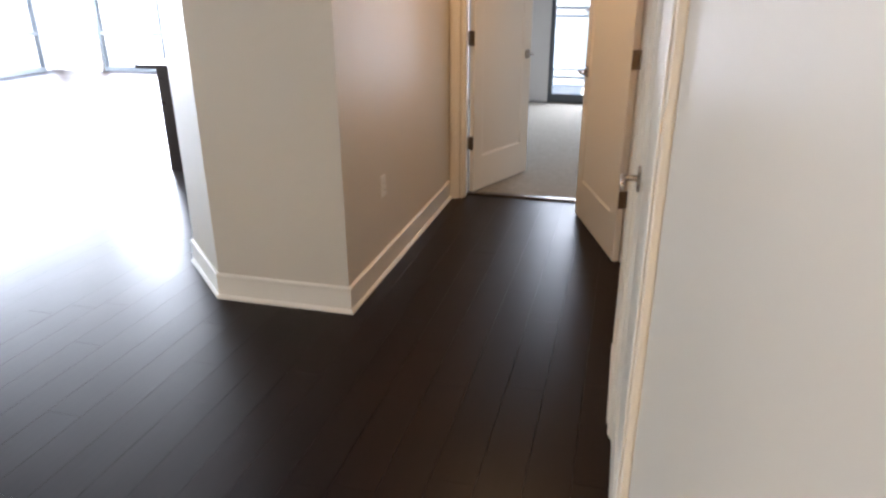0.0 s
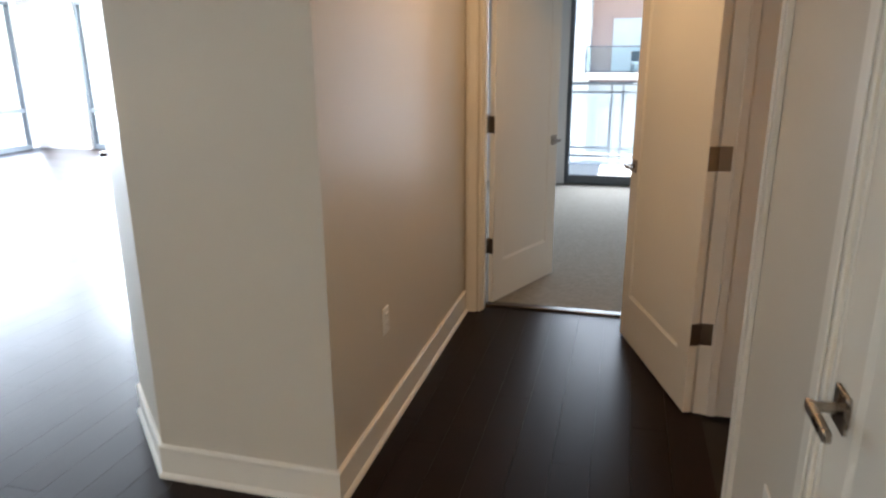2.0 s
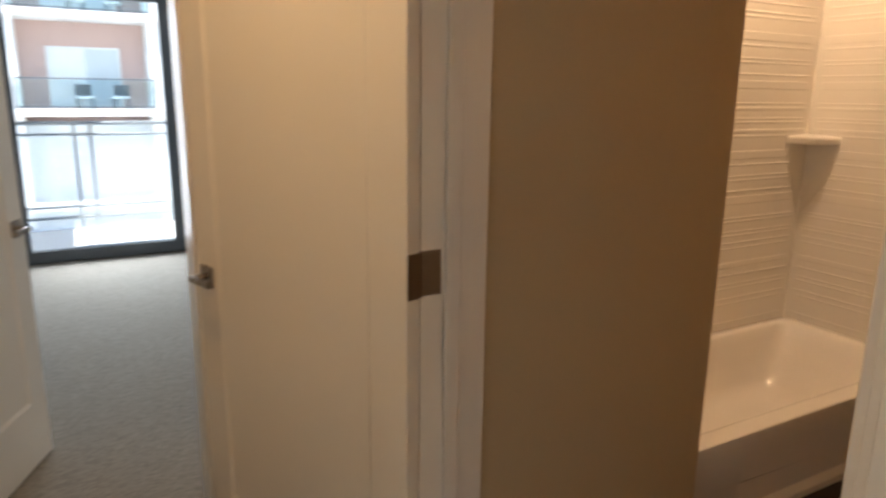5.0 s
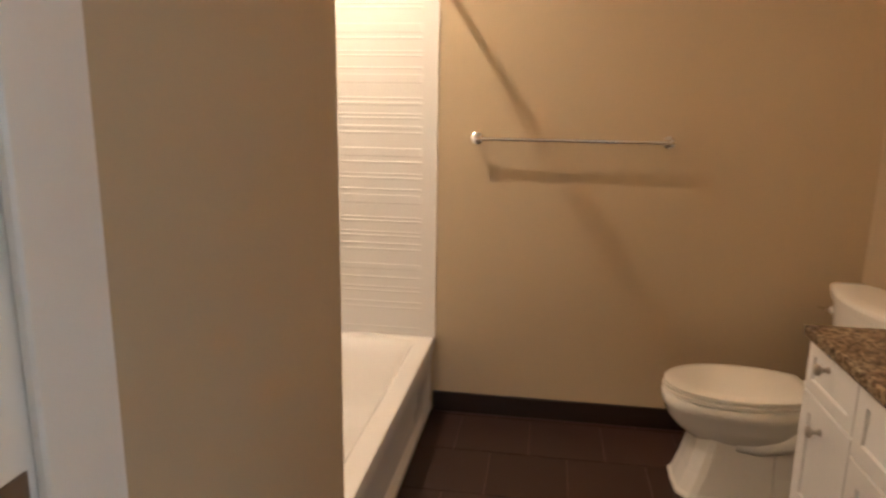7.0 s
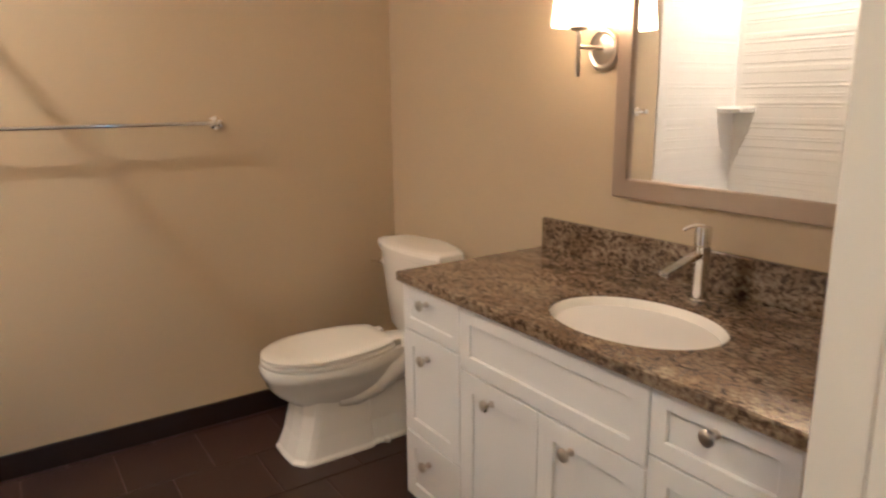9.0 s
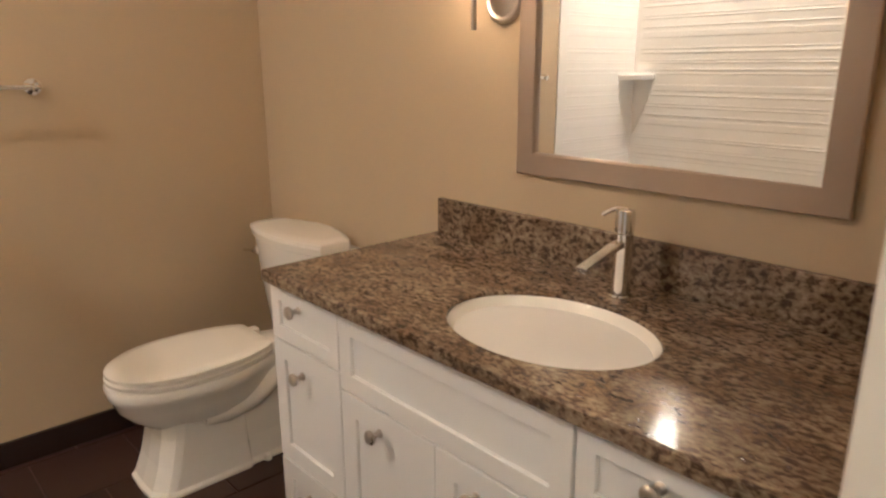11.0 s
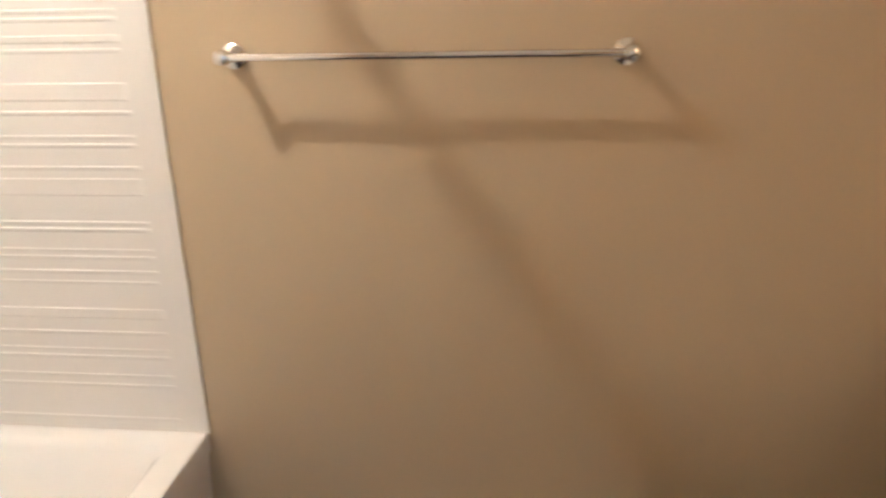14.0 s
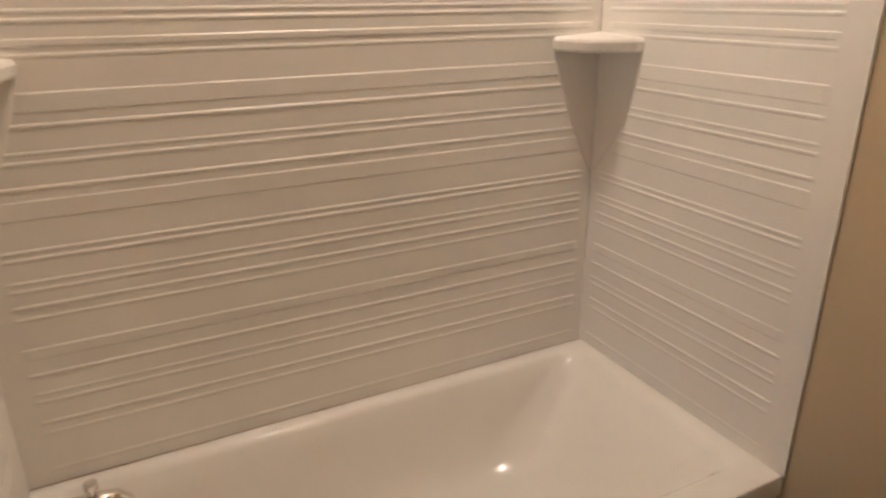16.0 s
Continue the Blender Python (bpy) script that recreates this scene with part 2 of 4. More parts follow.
RAILGLASS = glass_material("balcony_glass", (0.90, 0.97, 0.98))
# clear balcony infill; the outdoor glare is mixed in as white
HAZEGLASS = bpy.data.materials.new("haze_whitened_infill")
HAZEGLASS.use_nodes = True
_n = HAZEGLASS.node_tree.nodes
_d = _n["Principled BSDF"]
_d.inputs["Base Color"].default_value = (0.85, 0.89, 0.90, 1)
_d.inputs["Roughness"].default_value = 0.4
_t = _n.new("ShaderNodeBsdfTransparent")
_l = _n.new("ShaderNodeBsdfTranslucent")
_l.inputs[0].default_value = (0.86, 0.90, 0.91, 1)
_k = _n.new("ShaderNodeMixShader")
_k.inputs[0].default_value = 0.75
HAZEGLASS.node_tree.links.new(_d.outputs[0], _k.inputs[1])
HAZEGLASS.node_tree.links.new(_l.outputs[0], _k.inputs[2])
_m = _n.new("ShaderNodeMixShader")
_m.inputs[0].default_value = 0.34
HAZEGLASS.node_tree.links.new(_t.outputs[0], _m.inputs[1])
HAZEGLASS.node_tree.links.new(_k.outputs[0], _m.inputs[2])
HAZEGLASS.node_tree.links.new(_m.outputs[0], _n["Material Output"].inputs[0])
MIRROR = bpy.data.materials.new("mirror_silver")
MIRROR.use_nodes = True
_b = MIRROR.node_tree.nodes["Principled BSDF"]
_b.inputs["Base Color"].default_value = (0.93, 0.93, 0.92, 1)
_b.inputs["Metallic"].default_value, _b.inputs["Roughness"].default_value = 1.0, 0.012

# ---------------------------------------------------------------- building helpers


def mesh_of(bm, smooth=False):
    me = bpy.data.meshes.new("mesh")
    bm.normal_update()
    bm.to_mesh(me)
    bm.free()
    if smooth:
        me.polygons.foreach_set("use_smooth", [True] * len(me.polygons))
        me.set_sharp_from_angle(angle=radians(35))
    return me


def part(name, bm, mat, parent=None, label="", smooth=False):
    me = mesh_of(bm, smooth) if isinstance(bm, bmesh.types.BMesh) else bm
    if not me.materials:
        me.materials.append(mat)
    ob = new(name, me)
    if parent:
        ob.parent = parent
    if label:
        ob["label"] = label
    return ob


def structure(name, bm, mat, label, category, smooth=False):
    ob = part(name, bm, mat, None, "", smooth)
    return tagged(ob, label, category, kind="structure")


def thing(name, label, category, m=None, group="", kind=""):
    ob = new(name)
    if m:
        ob.matrix_world = m
    return tagged(ob, label, category, group, kind)


def add_box(bm, x0, x1, y0, y1, z0, z1, bevel=0.0, seg=1):
    r = bmesh.ops.create_cube(bm, size=1)
    vs = r["verts"]
    for v in vs:
        v.co = Vector(((x0 + x1) / 2 + v.co.x * (x1 - x0), (y0 + y1) / 2 + v.co.y * (y1 - y0), (z0 + z1) / 2 + v.co.z * (z1 - z0)))
    if bevel:
        es = list({e for v in vs for e in v.link_edges})
        bmesh.ops.bevel(bm, geom=es, offset=bevel, segments=seg, affect="EDGES", profile=0.5)
    return bm


def box(*a, **k):
    return add_box(bmesh.new(), *a, **k)


def boxes(*rows, bevel=0.0):
    bm = bmesh.new()
    for r in rows:
        add_box(bm, *r, bevel=bevel)
    return bm


def frame_piece(outer, inner, d0, d1, bm=None):
    """A rectangular frame in the xz plane: outer and inner are x0, x1, z0, z1; from y = d0 to d1."""
    def loop(r, y, m=0.0):
        return [(r[0] + m, y, r[2] + m), (r[1] - m, y, r[2] + m), (r[1] - m, y, r[3] - m), (r[0] + m, y, r[3] - m)]
    b = 0.0014
    bm = bm or bmesh.new()
    add_rings(bm, [loop(outer, d0), loop(outer, d1 - b), loop(outer, d1, b), loop(inner, d1, -b), loop(inner, d1 - b), loop(inner, d0), loop(outer, d0)], cap0=False, cap1=False)
    bmesh.ops.remove_doubles(bm, verts=bm.verts, dist=1e-6)
    bmesh.ops.recalc_face_normals(bm, faces=bm.faces)
    return bm


def prism(points, z0, z1):
    bm = bmesh.new()
    lo = [bm.verts.new((x, y, z0)) for x, y in points]
    hi = [bm.verts.new((x, y, z1)) for x, y in points]
    k = len(points)
    bm.faces.new(lo[::-1])
    bm.faces.new(hi)
    for i in range(k):
        bm.faces.new((lo[i], lo[(i + 1) % k], hi[(i + 1) % k], hi[i]))
    bmesh.ops.recalc_face_normals(bm, faces=bm.faces)
    return bm


def add_rings(bm, rings, cap0=True, cap1=True, closed=True):
    """Skins a row of rings of equal length."""
    vs = [[bm.verts.new(p) for p in r] for r in rings]
    for a, b in zip(vs, vs[1:]):
        k = len(a)
        for i in range(k if closed else k - 1):
            j = (i + 1) % k
            bm.faces.new((a[i], a[j], b[j], b[i]))
    if cap0:
        bm.faces.new(vs[0][::-1])
    if cap1:
        bm.faces.new(vs[-1])
    return bm


def rings(rs, **k):
    bm = add_rings(bmesh.new(), rs, **k)
    bmesh.ops.recalc_face_normals(bm, faces=bm.faces)
    return bm


def circle(c, r, axis="z", n=24):
    out = []
    for i in range(n):
        a = 2 * math.pi * i / n
        u, v = r * math.cos(a), r * math.sin(a)
        out.append({"z": (c[0] + u, c[1] + v, c[2]), "y": (c[0] + u, c[1], c[2] + v), "x": (c[0], c[1] + u, c[2] + v)}[axis])
    return out


def turned(c, profile, axis="z", n=24):
    """A turned solid: profile of (radius, distance along the axis)."""
    k = "xyz".index(axis)
    rs = []
    for r, d in profile:
        p = list(c)
        p[k] += d
        rs.append(circle(p, max(r, 0.0004), axis, n))
    return rings(rs)


def tube(points, r, n=12):
    """A round bar along points."""
    rs = []
    pts = [Vector(p) for p in points]
    for i, p in enumerate(pts):
        d = (pts[min(i + 1, len(pts) - 1)] - pts[max(i - 1, 0)]).normalized()
        q = d.to_track_quat("Z", "Y")
        rs.append([p + q @ Vector((r * math.cos(2 * math.pi * j / n), r * math.sin(2 * math.pi * j / n), 0)) for j in range(n)])
    return rings(rs)


def oval(cx, cy, z, a, b, power=2.0, n=40, back=None):
    """A superellipse ring; back: a flatter half depth towards -y."""
    out = []
    for i in range(n):
        t = 2 * math.pi * i / n
        c, s = math.cos(t), math.sin(t)
        u = math.copysign(abs(c) ** (2 / power), c) * a
        w = math.copysign(abs(s) ** (2 / power), s) * (b if s > 0 or back is None else back)
        out.append((cx + u, cy + w, z))
    return out


# ---------------------------------------------------------------- shell
HX0, HX1 = 0.0, 1.29          # hall, left and right wall
BX0, BX1 = 1.440, 3.94         # bathroom, door wall and towel wall
BY0 = -0.757                  # vanity wall
TY0, TY1 = 1.098, 1.872       # tub front and back
TX0 = 2.30                    # tub's near end
FARJ, NEARJ = 0.985, 0.077    # bathroom door jambs
DH = 2.14                     # door opening height
EY0, EY1 = 1.98, 2.13         # bedroom door wall
CH, CB = 2.60, 2.74           # ceilings

structure("ground", box(-600, 600, -600, 900, -4.3, -4.2), ASPHALT, "pale paved street far below the windows", "ground")
structure("floor_hall", box(-9.5, 1.45, -5.0, 8.3, -0.2, -0.012), GAP, "dark-stained plank floor base of hall and living room", "floor")
structure("floor_bath", box(1.451, 4.05, -0.85, 2.0, -0.2, -0.006), GROUT, "brown grout bed under dark bathroom floor tiles", "floor")
structure("floor_bedroom", box(-1.0, 4.0, 2.131, 6.60, -0.2, 0.008), CARPET, "beige looped carpet covering the bedroom floor", "carpet")
structure("threshold", box(0.09, 0.98, 2.09, 2.15, -0.011, 0.014, bevel=0.005), DARKWOOD, "dark wooden threshold strip between planks and carpet", "threshold")

structure("wall_pier", prism([(0, 0), (0, EY1), (-1.131, EY1), (-1.131, 0.39), (-0.717, -0.005)], -0.012, CH), HALL,
          "beige painted wall pier with one chamfered corner", "wall")
structure("wall_hall_end", boxes((0.0, 0.088, EY0, EY1, 0, CH), (0.982, 1.45, EY0, EY1, 0, CH), (0.088, 0.982, EY0, EY1, DH, CH)), HALL,
          "beige painted end wall with the bedroom doorway", "wall")
structure("wall_hall_right", boxes((HX1, BX0, -5.0, -1.655, -0.012, CH), (HX1, BX0, -0.695, NEARJ - 0.02, -0.012, CH),
                                   (HX1, BX0, FARJ + 0.02, EY0, -0.012, CH), (HX1, BX0, -1.655, -0.695, DH, CH),
                                   (HX1, BX0, NEARJ - 0.02, FARJ + 0.02, DH, CH)), HALL,
          "beige painted hall wall with two doorways", "wall")
structure("wall_hall_back", box(-9.5, 1.45, -5.15, -5.0, -0.012, CH), HALL, "beige painted wall behind the entry", "wall")
structure("wall_closet", boxes((BX0, 2.4, -1.8, -1.75, 0, CH), (2.35, 2.4, -1.75, -0.9, 0, CH)), HALL, "plain closet wall behind a closed door", "wall")
structure("wall_living_divide", box(-1.131, -1.0, EY1, 8.3, -0.012, CH), HALL, "painted wall between living room and bedroom", "wall")
structure("ceiling_hall", box(-9.6, 1.45, -5.15, 8.4, CH, CH + 0.15), CEIL, "flat white painted ceiling of hall and living room", "ceiling")
structure("ceiling_bedroom", box(-1.0, 4.0, EY1, 6.64, CH, CH + 0.15), CEIL, "flat white painted bedroom ceiling", "ceiling")
structure("ceiling_bath", box(BX0, 4.05, -0.88, 2.05, CB, CB + 0.15), CEIL, "flat white painted bathroom ceiling", "ceiling")

structure("wall_bath_door", boxes((BX0, BX0 + 0.004, BY0, NEARJ - 0.02, -0.006, CB), (BX0, BX0 + 0.004, FARJ + 0.02, 1.04, -0.006, CB),
                                  (BX0, BX0 + 0.004, NEARJ - 0.02, FARJ + 0.02, DH, CB)), TAN,
          "tan painted bathroom wall around the doorway", "wall")
structure("wall_bath_chase", box(BX0, TX0, 1.04, 2.0, -0.006, CB), TAN, "tan painted wall beside the tub alcove", "wall")
structure("wall_vanity", box(BX0, BX1 + 0.11, BY0 - 0.11, BY0, -0.006, CB), TAN, "tan painted wall behind vanity and toilet", "wall")
structure("wall_towel", box(BX1, BX1 + 0.11, BY0, 2.0, -0.006, CB), TAN, "tan painted wall with a towel bar", "wall")
structure("wall_tub_end", box(TX0 - 0.01, TX0 + 0.038, 1.085, 1.995, 0.378, CB), TAN, "tan painted wall behind the tub filler", "wall")
structure("wall_tub_back", box(TX0, BX1, TY1 + 0.007, 2.0, -0.006, CB), TAN, "tan painted wall behind the tub surround", "wall")

structure("wall_bedroom_left", box(-1.0, -0.96, EY1, 6.50, 0.008, CH), BEDW, "white painted bedroom side wall", "wall")
structure("wall_bedroom_right", box(3.9, 4.0, EY1, 6.50, 0.008, CH), BEDW, "white painted bedroom side wall", "wall")
structure("wall_bedroom_front", box(1.45, 4.0, 2.0, EY1, 0.008, CH), BEDW, "white painted bedroom wall", "wall")
structure("wall_bedroom_window", boxes((-1.0, 0.214, 6.50, 6.63, 0.008, CH), (2.86, 4.0, 6.50, 6.63, 0.008, CH), (0.214, 2.86, 6.50, 6.63, 2.38, CH)),
          BEDW, "white painted bedroom wall with a tall glass balcony door", "wall")


def baseboard(name, path, mat=None, h=0.138, label="tall white painted baseboard with shoe moulding"):
    """A moulded board along straight runs; the inside of the room is to the left of the run."""
    prof = [(0.0, 0.0), (0.026, 0.0), (0.025, 0.010), (0.017, 0.020), (0.0135, 0.022), (0.0135, h - 0.022), (0.016, h - 0.018), (0.016, h - 0.006), (0.010, h), (0.0, h)]
    pts = [Vector((*p, 0)) for p in path]
    rs = []
    for i, p in enumerate(pts):
        d0 = (pts[i] - pts[i - 1]).normalized() if i else (pts[1] - pts[0]).normalized()
        d1 = (pts[i + 1] - pts[i]).normalized() if i < len(pts) - 1 else d0
        n0, n1 = Vector((-d0.y, d0.x, 0)), Vector((-d1.y, d1.x, 0))
        nn = (n0 + n1).normalized()
        nn = nn / max(0.3, nn.dot(n0))
        rs.append([p + nn * u + Vector((0, 0, v)) for u, v in prof])
    return structure(name, rings(rs), mat or WHITE, label, "baseboard")


baseboard("baseboard_pier", [(0.0, 1.962), (0.0, 0.0), (-0.717, -0.005), (-1.131, 0.39), (-1.131, 1.9)])
baseboard("baseboard_hall_right", [(HX1, -0.605), (HX1, NEARJ - 0.09)])
baseboard("baseboard_hall_near", [(HX1, -5.0), (HX1, -1.745)])


def flat_base(name, rows):
    return structure(name, boxes(*rows, bevel=0.003), TILEBASE, "dark brown tile baseboard", "baseboard")


flat_base("baseboard_bath_towel", [(BX1 - 0.012, BX1, BY0, TY0 + 0.004, 0, 0.102)])
flat_base("baseboard_bath_vanity", [(2.86, BX1 - 0.013, BY0, BY0 + 0.012, 0, 0.102)])
flat_base("baseboard_bath_chase", [(BX0 + 0.02, TX0 - 0.002, 1.028, 1.04, 0, 0.102)])


def casing(name, rows, label="white painted door casing with a stepped profile"):
    ob = structure(name, boxes(*rows, bevel=0.0025), WHITE, label, "trim")
    return ob


# bedroom doorway: jambs, stops and hall casing
casing("trim_bedroom_door", [(0.012, 0.075, EY0 - 0.016, EY0, 0, DH + 0.07), (0.026, 0.062, EY0 - 0.021, EY0 - 0.0165, 0, DH + 0.056),
                             (0.992, 1.062, EY0 - 0.016, EY0, 0, DH + 0.07), (0.076, 0.991, EY0 - 0.016, EY0, DH, DH + 0.07),
                             (0.088, 0.104, EY0 - 0.006, EY1 + 0.006, 0.0, DH), (0.966, 0.982, EY0 - 0.006, EY1 + 0.006, 0.0, DH),
                             (0.105, 0.965, EY0 - 0.006, EY1 + 0.006, DH - 0.016, DH),
                             (0.1045, 0.116, EY0 + 0.02, EY0 + 0.088, 0, DH - 0.017)])
# bathroom doorway: jambs with a rebate for a door that opens into the hall
def door_jamb(y, s):
    """Jamb boards of the bathroom door; s: the way to the opening."""
    rows = []
    for x0, x1, d0, d1 in ((HX1 - 0.010, BX0 + 0.010, -0.0195, 0.0), (HX1 + 0.048, HX1 + 0.085, 0.0005, 0.0125), (HX1 + 0.0855, HX1 + 0.090, 0.0005, 0.006)):
        a, b = sorted((y + s * d0, y + s * d1))
        rows.append((x0, x1, a, b, 0.0, DH))
    for d0, d1, t in ((-0.0135, -0.074, 0.016), (-0.026, -0.061, 0.021)):
        a, b = sorted((y + s * d0, y + s * d1))
        rows.append((HX1 - t, HX1 - (0.0 if t < 0.02 else 0.0165), a, b, 0.0, DH + 0.06))
    a, b = sorted((y + s * -0.012, y + s * -0.054))
    rows.append((BX0 + 0.0045, BX0 + 0.0125, a, b, 0.0, DH + 0.06))
    return rows


casing("trim_bath_door", door_jamb(FARJ, -1) + door_jamb(NEARJ, 1) + [(HX1 - 0.01, BX0 + 0.01, NEARJ + 0.001, FARJ - 0.001, DH - 0.02, DH)])
# closet doorway in the hall
casing("trim_closet_door", [(HX1 - 0.016, HX1, -0.695, -0.620, 0, DH + 0.07), (HX1 - 0.021, HX1 - 0.0165, -0.680, -0.634, 0, DH + 0.055),
                            (HX1 - 0.016, HX1, -1.730, -1.655, 0, DH + 0.07), (HX1 - 0.021, HX1 - 0.0165, -1.716, -1.670, 0, DH + 0.055),
                            (HX1 - 0.016, HX1, -1.654, -0.696, DH, DH + 0.07),
                            (HX1 - 0.008, BX0, -0.7145, -0.6955, 0, DH), (HX1 - 0.008, BX0, -1.6545, -1.636, 0, DH)])

# ---------------------------------------------------------------- doors


def lever_handle(parent, x, z, side, arm):
    """Square rose and lever on the face y = side*t; arm: way of the lever along x."""
    y0 = side * 0.0178
    part("rose", box(x - 0.033, x + 0.033, min(y0, y0 + side * 0.009), max(y0, y0 + side * 0.009), z - 0.033, z + 0.033, bevel=0.003, seg=2), LEVERM, parent, "square nickel rose")
    h = part("lever", tube([(x, y0 + side * 0.008, z), (x, y0 + side * 0.052, z)], 0.0095), LEVERM, parent, "nickel door lever", smooth=True)
    ya, yb = sorted((y0 + side * 0.044, y0 + side * 0.058))
    xa, xb = sorted((x - arm * 0.011, x + arm * 0.105))
    part("grip", box(xa, xb, ya, yb, z - 0.010, z + 0.010, bevel=0.004, seg=2), LEVERM, h)


def panel_leaf(width, height, m, label, lever_sides=((1, -1),), hinges=((0.384, 1.145, 1.93)), knuckle=1, shut=False, lead=0.001):
    """A one-panel door leaf; the hinge edge is at x = 0, the faces look along y."""
    root = thing("door_leaf", label, "door", m)
    t = 0.0175
    st, rb, rt = 0.115, 0.27, 0.13
    bm = frame_piece((lead, width, 0.010, height), (st, width - st, rb, height - rt), -t, t)
    part("leaf_frame", bm, DOOR, root)
    part("panel", box(st - 0.002, width - st + 0.002, -t + 0.007, t - 0.007, rb - 0.002, height - rt + 0.002), DOOR, root)
    mould = bmesh.new()
    for s in (1, -1):
        a, b = (s * (t - 0.007), s * (t - 0.001))
        x0, x1, z0, z1 = st, width - st, rb, height - rt
        w = 0.014
        outer = [(x0, b, z0), (x1, b, z0), (x1, b, z1), (x0, b, z1)]
        inner = [(x0 + w, a, z0 + w), (x1 - w, a, z0 + w), (x1 - w, a, z1 - w), (x0 + w, a, z1 - w)]
        add_rings(mould, [outer, inner], cap0=False, cap1=False)
    part("panel_moulding", mould, DOOR, root)
    for side, arm in lever_sides:
        lever_handle(root, width - 0.060, 0.985, side, arm)
    part("latch_plate", box(width - 0.0005, width + 0.0015, -0.013, 0.013, 0.955, 1.012), HINGE, root, "dark metal latch plate")
    for z in hinges:
        if shut:
            part("hinge", tube([(-0.002, knuckle * (t + 0.0075), z - 0.046), (-0.002, knuckle * (t + 0.0075), z + 0.046)], 0.0050, 10), KNUCKLE, root, "dark nickel hinge knuckle", smooth=True)
            continue
        hb = part("hinge", tube([(0.0, knuckle * (t + 0.006), z - 0.05), (0.0, knuckle * (t + 0.006), z + 0.05)], 0.007, 10), HINGE, root, "dark nickel butt hinge", smooth=True)
        ya, yb = sorted((knuckle * (t + 0.004), knuckle * (t - 0.033)))
        part("hinge_leaf", box(lead - 0.0026, lead + 0.0003, ya, yb, z - 0.05, z + 0.05), HINGE, hb)
    return root


# bathroom door, swung out into the hall
door_bath = panel_leaf(0.905, 2.115, pose(1.2524, FARJ - 0.0112, 0, 0, 0, 108.0), "white one-panel wooden door standing open into the hall",
                       lever_sides=((1, -1), (-1, -1)), knuckle=-1, lead=-0.007)
# bedroom door, swung into the bedroom
ang = math.degrees(math.atan2(2.79 - 2.125, 0.417 - 0.135))
door_bed = panel_leaf(0.785, 2.115, pose(0.136, 2.126, 0.006, 0, 0, ang), "white one-panel bedroom door half open onto carpet",
                      lever_sides=((1, -1), (-1, -1)), knuckle=1)
# closet door, shut
door_closet = panel_leaf(0.916, 2.115, pose(HX1 + 0.012, -1.633, 0, 0, 0, 90), "white one-panel closet door standing shut in the hall",
                         lever_sides=((1, -1),), hinges=(0.349, 1.110, 1.895), knuckle=1, shut=True)
# hinge plates on the jambs
for name, x0, x1, y0, y1 in (("jamb_hinge_plate", HX1 - 0.009, HX1 + 0.040, FARJ - 0.003, FARJ - 0.0003),):
    for z in (0.384, 1.145, 1.93):
        tagged(part(name, box(x0, x1, y0, y1, z - 0.05, z + 0.05, bevel=0.001), HINGE), "dark nickel hinge plate screwed to the door jamb", "hinge", "jamb hinge plates")
for z in (0.39, 1.151, 1.936):
    tagged(part("jamb_hinge_plate", box(0.1043, 0.1075, 2.092, 2.128, z - 0.05, z + 0.05, bevel=0.001), HINGE), "dark nickel hinge plate screwed to the door jamb", "hinge", "jamb hinge plates")
strike = thing("strike_plate", "nickel strike plate let into the door jamb", "strike plate")
part("plate", boxes((1.298, 1.332, NEARJ + 0.0003, NEARJ + 0.0028, 0.927, 0.948), (1.298, 1.332, NEARJ + 0.0003, NEARJ + 0.0028, 0.975, 0.997),
                    (1.298, 1.306, NEARJ + 0.0003, NEARJ + 0.0028, 0.948, 0.975), (1.322, 1.332, NEARJ + 0.0003, NEARJ + 0.0028, 0.948, 0.975)), NICKEL, strike)
part("latch_hole", box(1.306, 1.322, NEARJ + 0.0001, NEARJ + 0.0008, 0.948, 0.975), GAP, strike)


def outlet(name, m, label):
    """A duplex wall plate facing +x."""
    root = thing(name, label, "outlet", m)
    part("cover_plate", box(0, 0.006, -0.036, 0.036, -0.058, 0.058, bevel=0.003, seg=2), OUTLETM, root)
    for z in (-0.02, 0.02):
        s = part("socket", box(0.006, 0.0085, -0.017, 0.017, z - 0.014, z + 0.014, bevel=0.003), OUTLETM, root)
        part("slot", boxes((0.0086, 0.009, -0.008, -0.006, z - 0.004, z + 0.005), (0.0086, 0.009, 0.006, 0.008, z - 0.004, z + 0.005)), GAP, s)


outlet("wall_outlet", pose(0, 0.535, 0.50), "white duplex outlet on the beige hall wall")
outlet("wall_outlet", pose(HX1, -0.395, 0.50, 0, 0, 180), "white duplex outlet between the hall doors")

# ---------------------------------------------------------------- bathroom
# tub
tub = thing("bathtub", "white acrylic alcove bathtub with a moulded apron", "bathtub")
RIM = 0.377
tcx, tcy = (TX0 + BX1) / 2, (TY0 + TY1) / 2
hx, hy = (BX1 - TX0) / 2, (TY1 - TY0) / 2
N = 64


def rounded(hx_, hy_, r, z, cx=tcx, cy=tcy, n=N):
    out = []
    per = n // 4
    for q, (sx, sy) in enumerate(((1, 1), (-1, 1), (-1, -1), (1, -1))):
        for i in range(per):
            a = math.pi / 2 * (q + i / (per - 1))
            out.append((cx + sx * (hx_ - r) + r * math.cos(a), cy + sy * (hy_ - r) + r * math.sin(a), z))
    return out


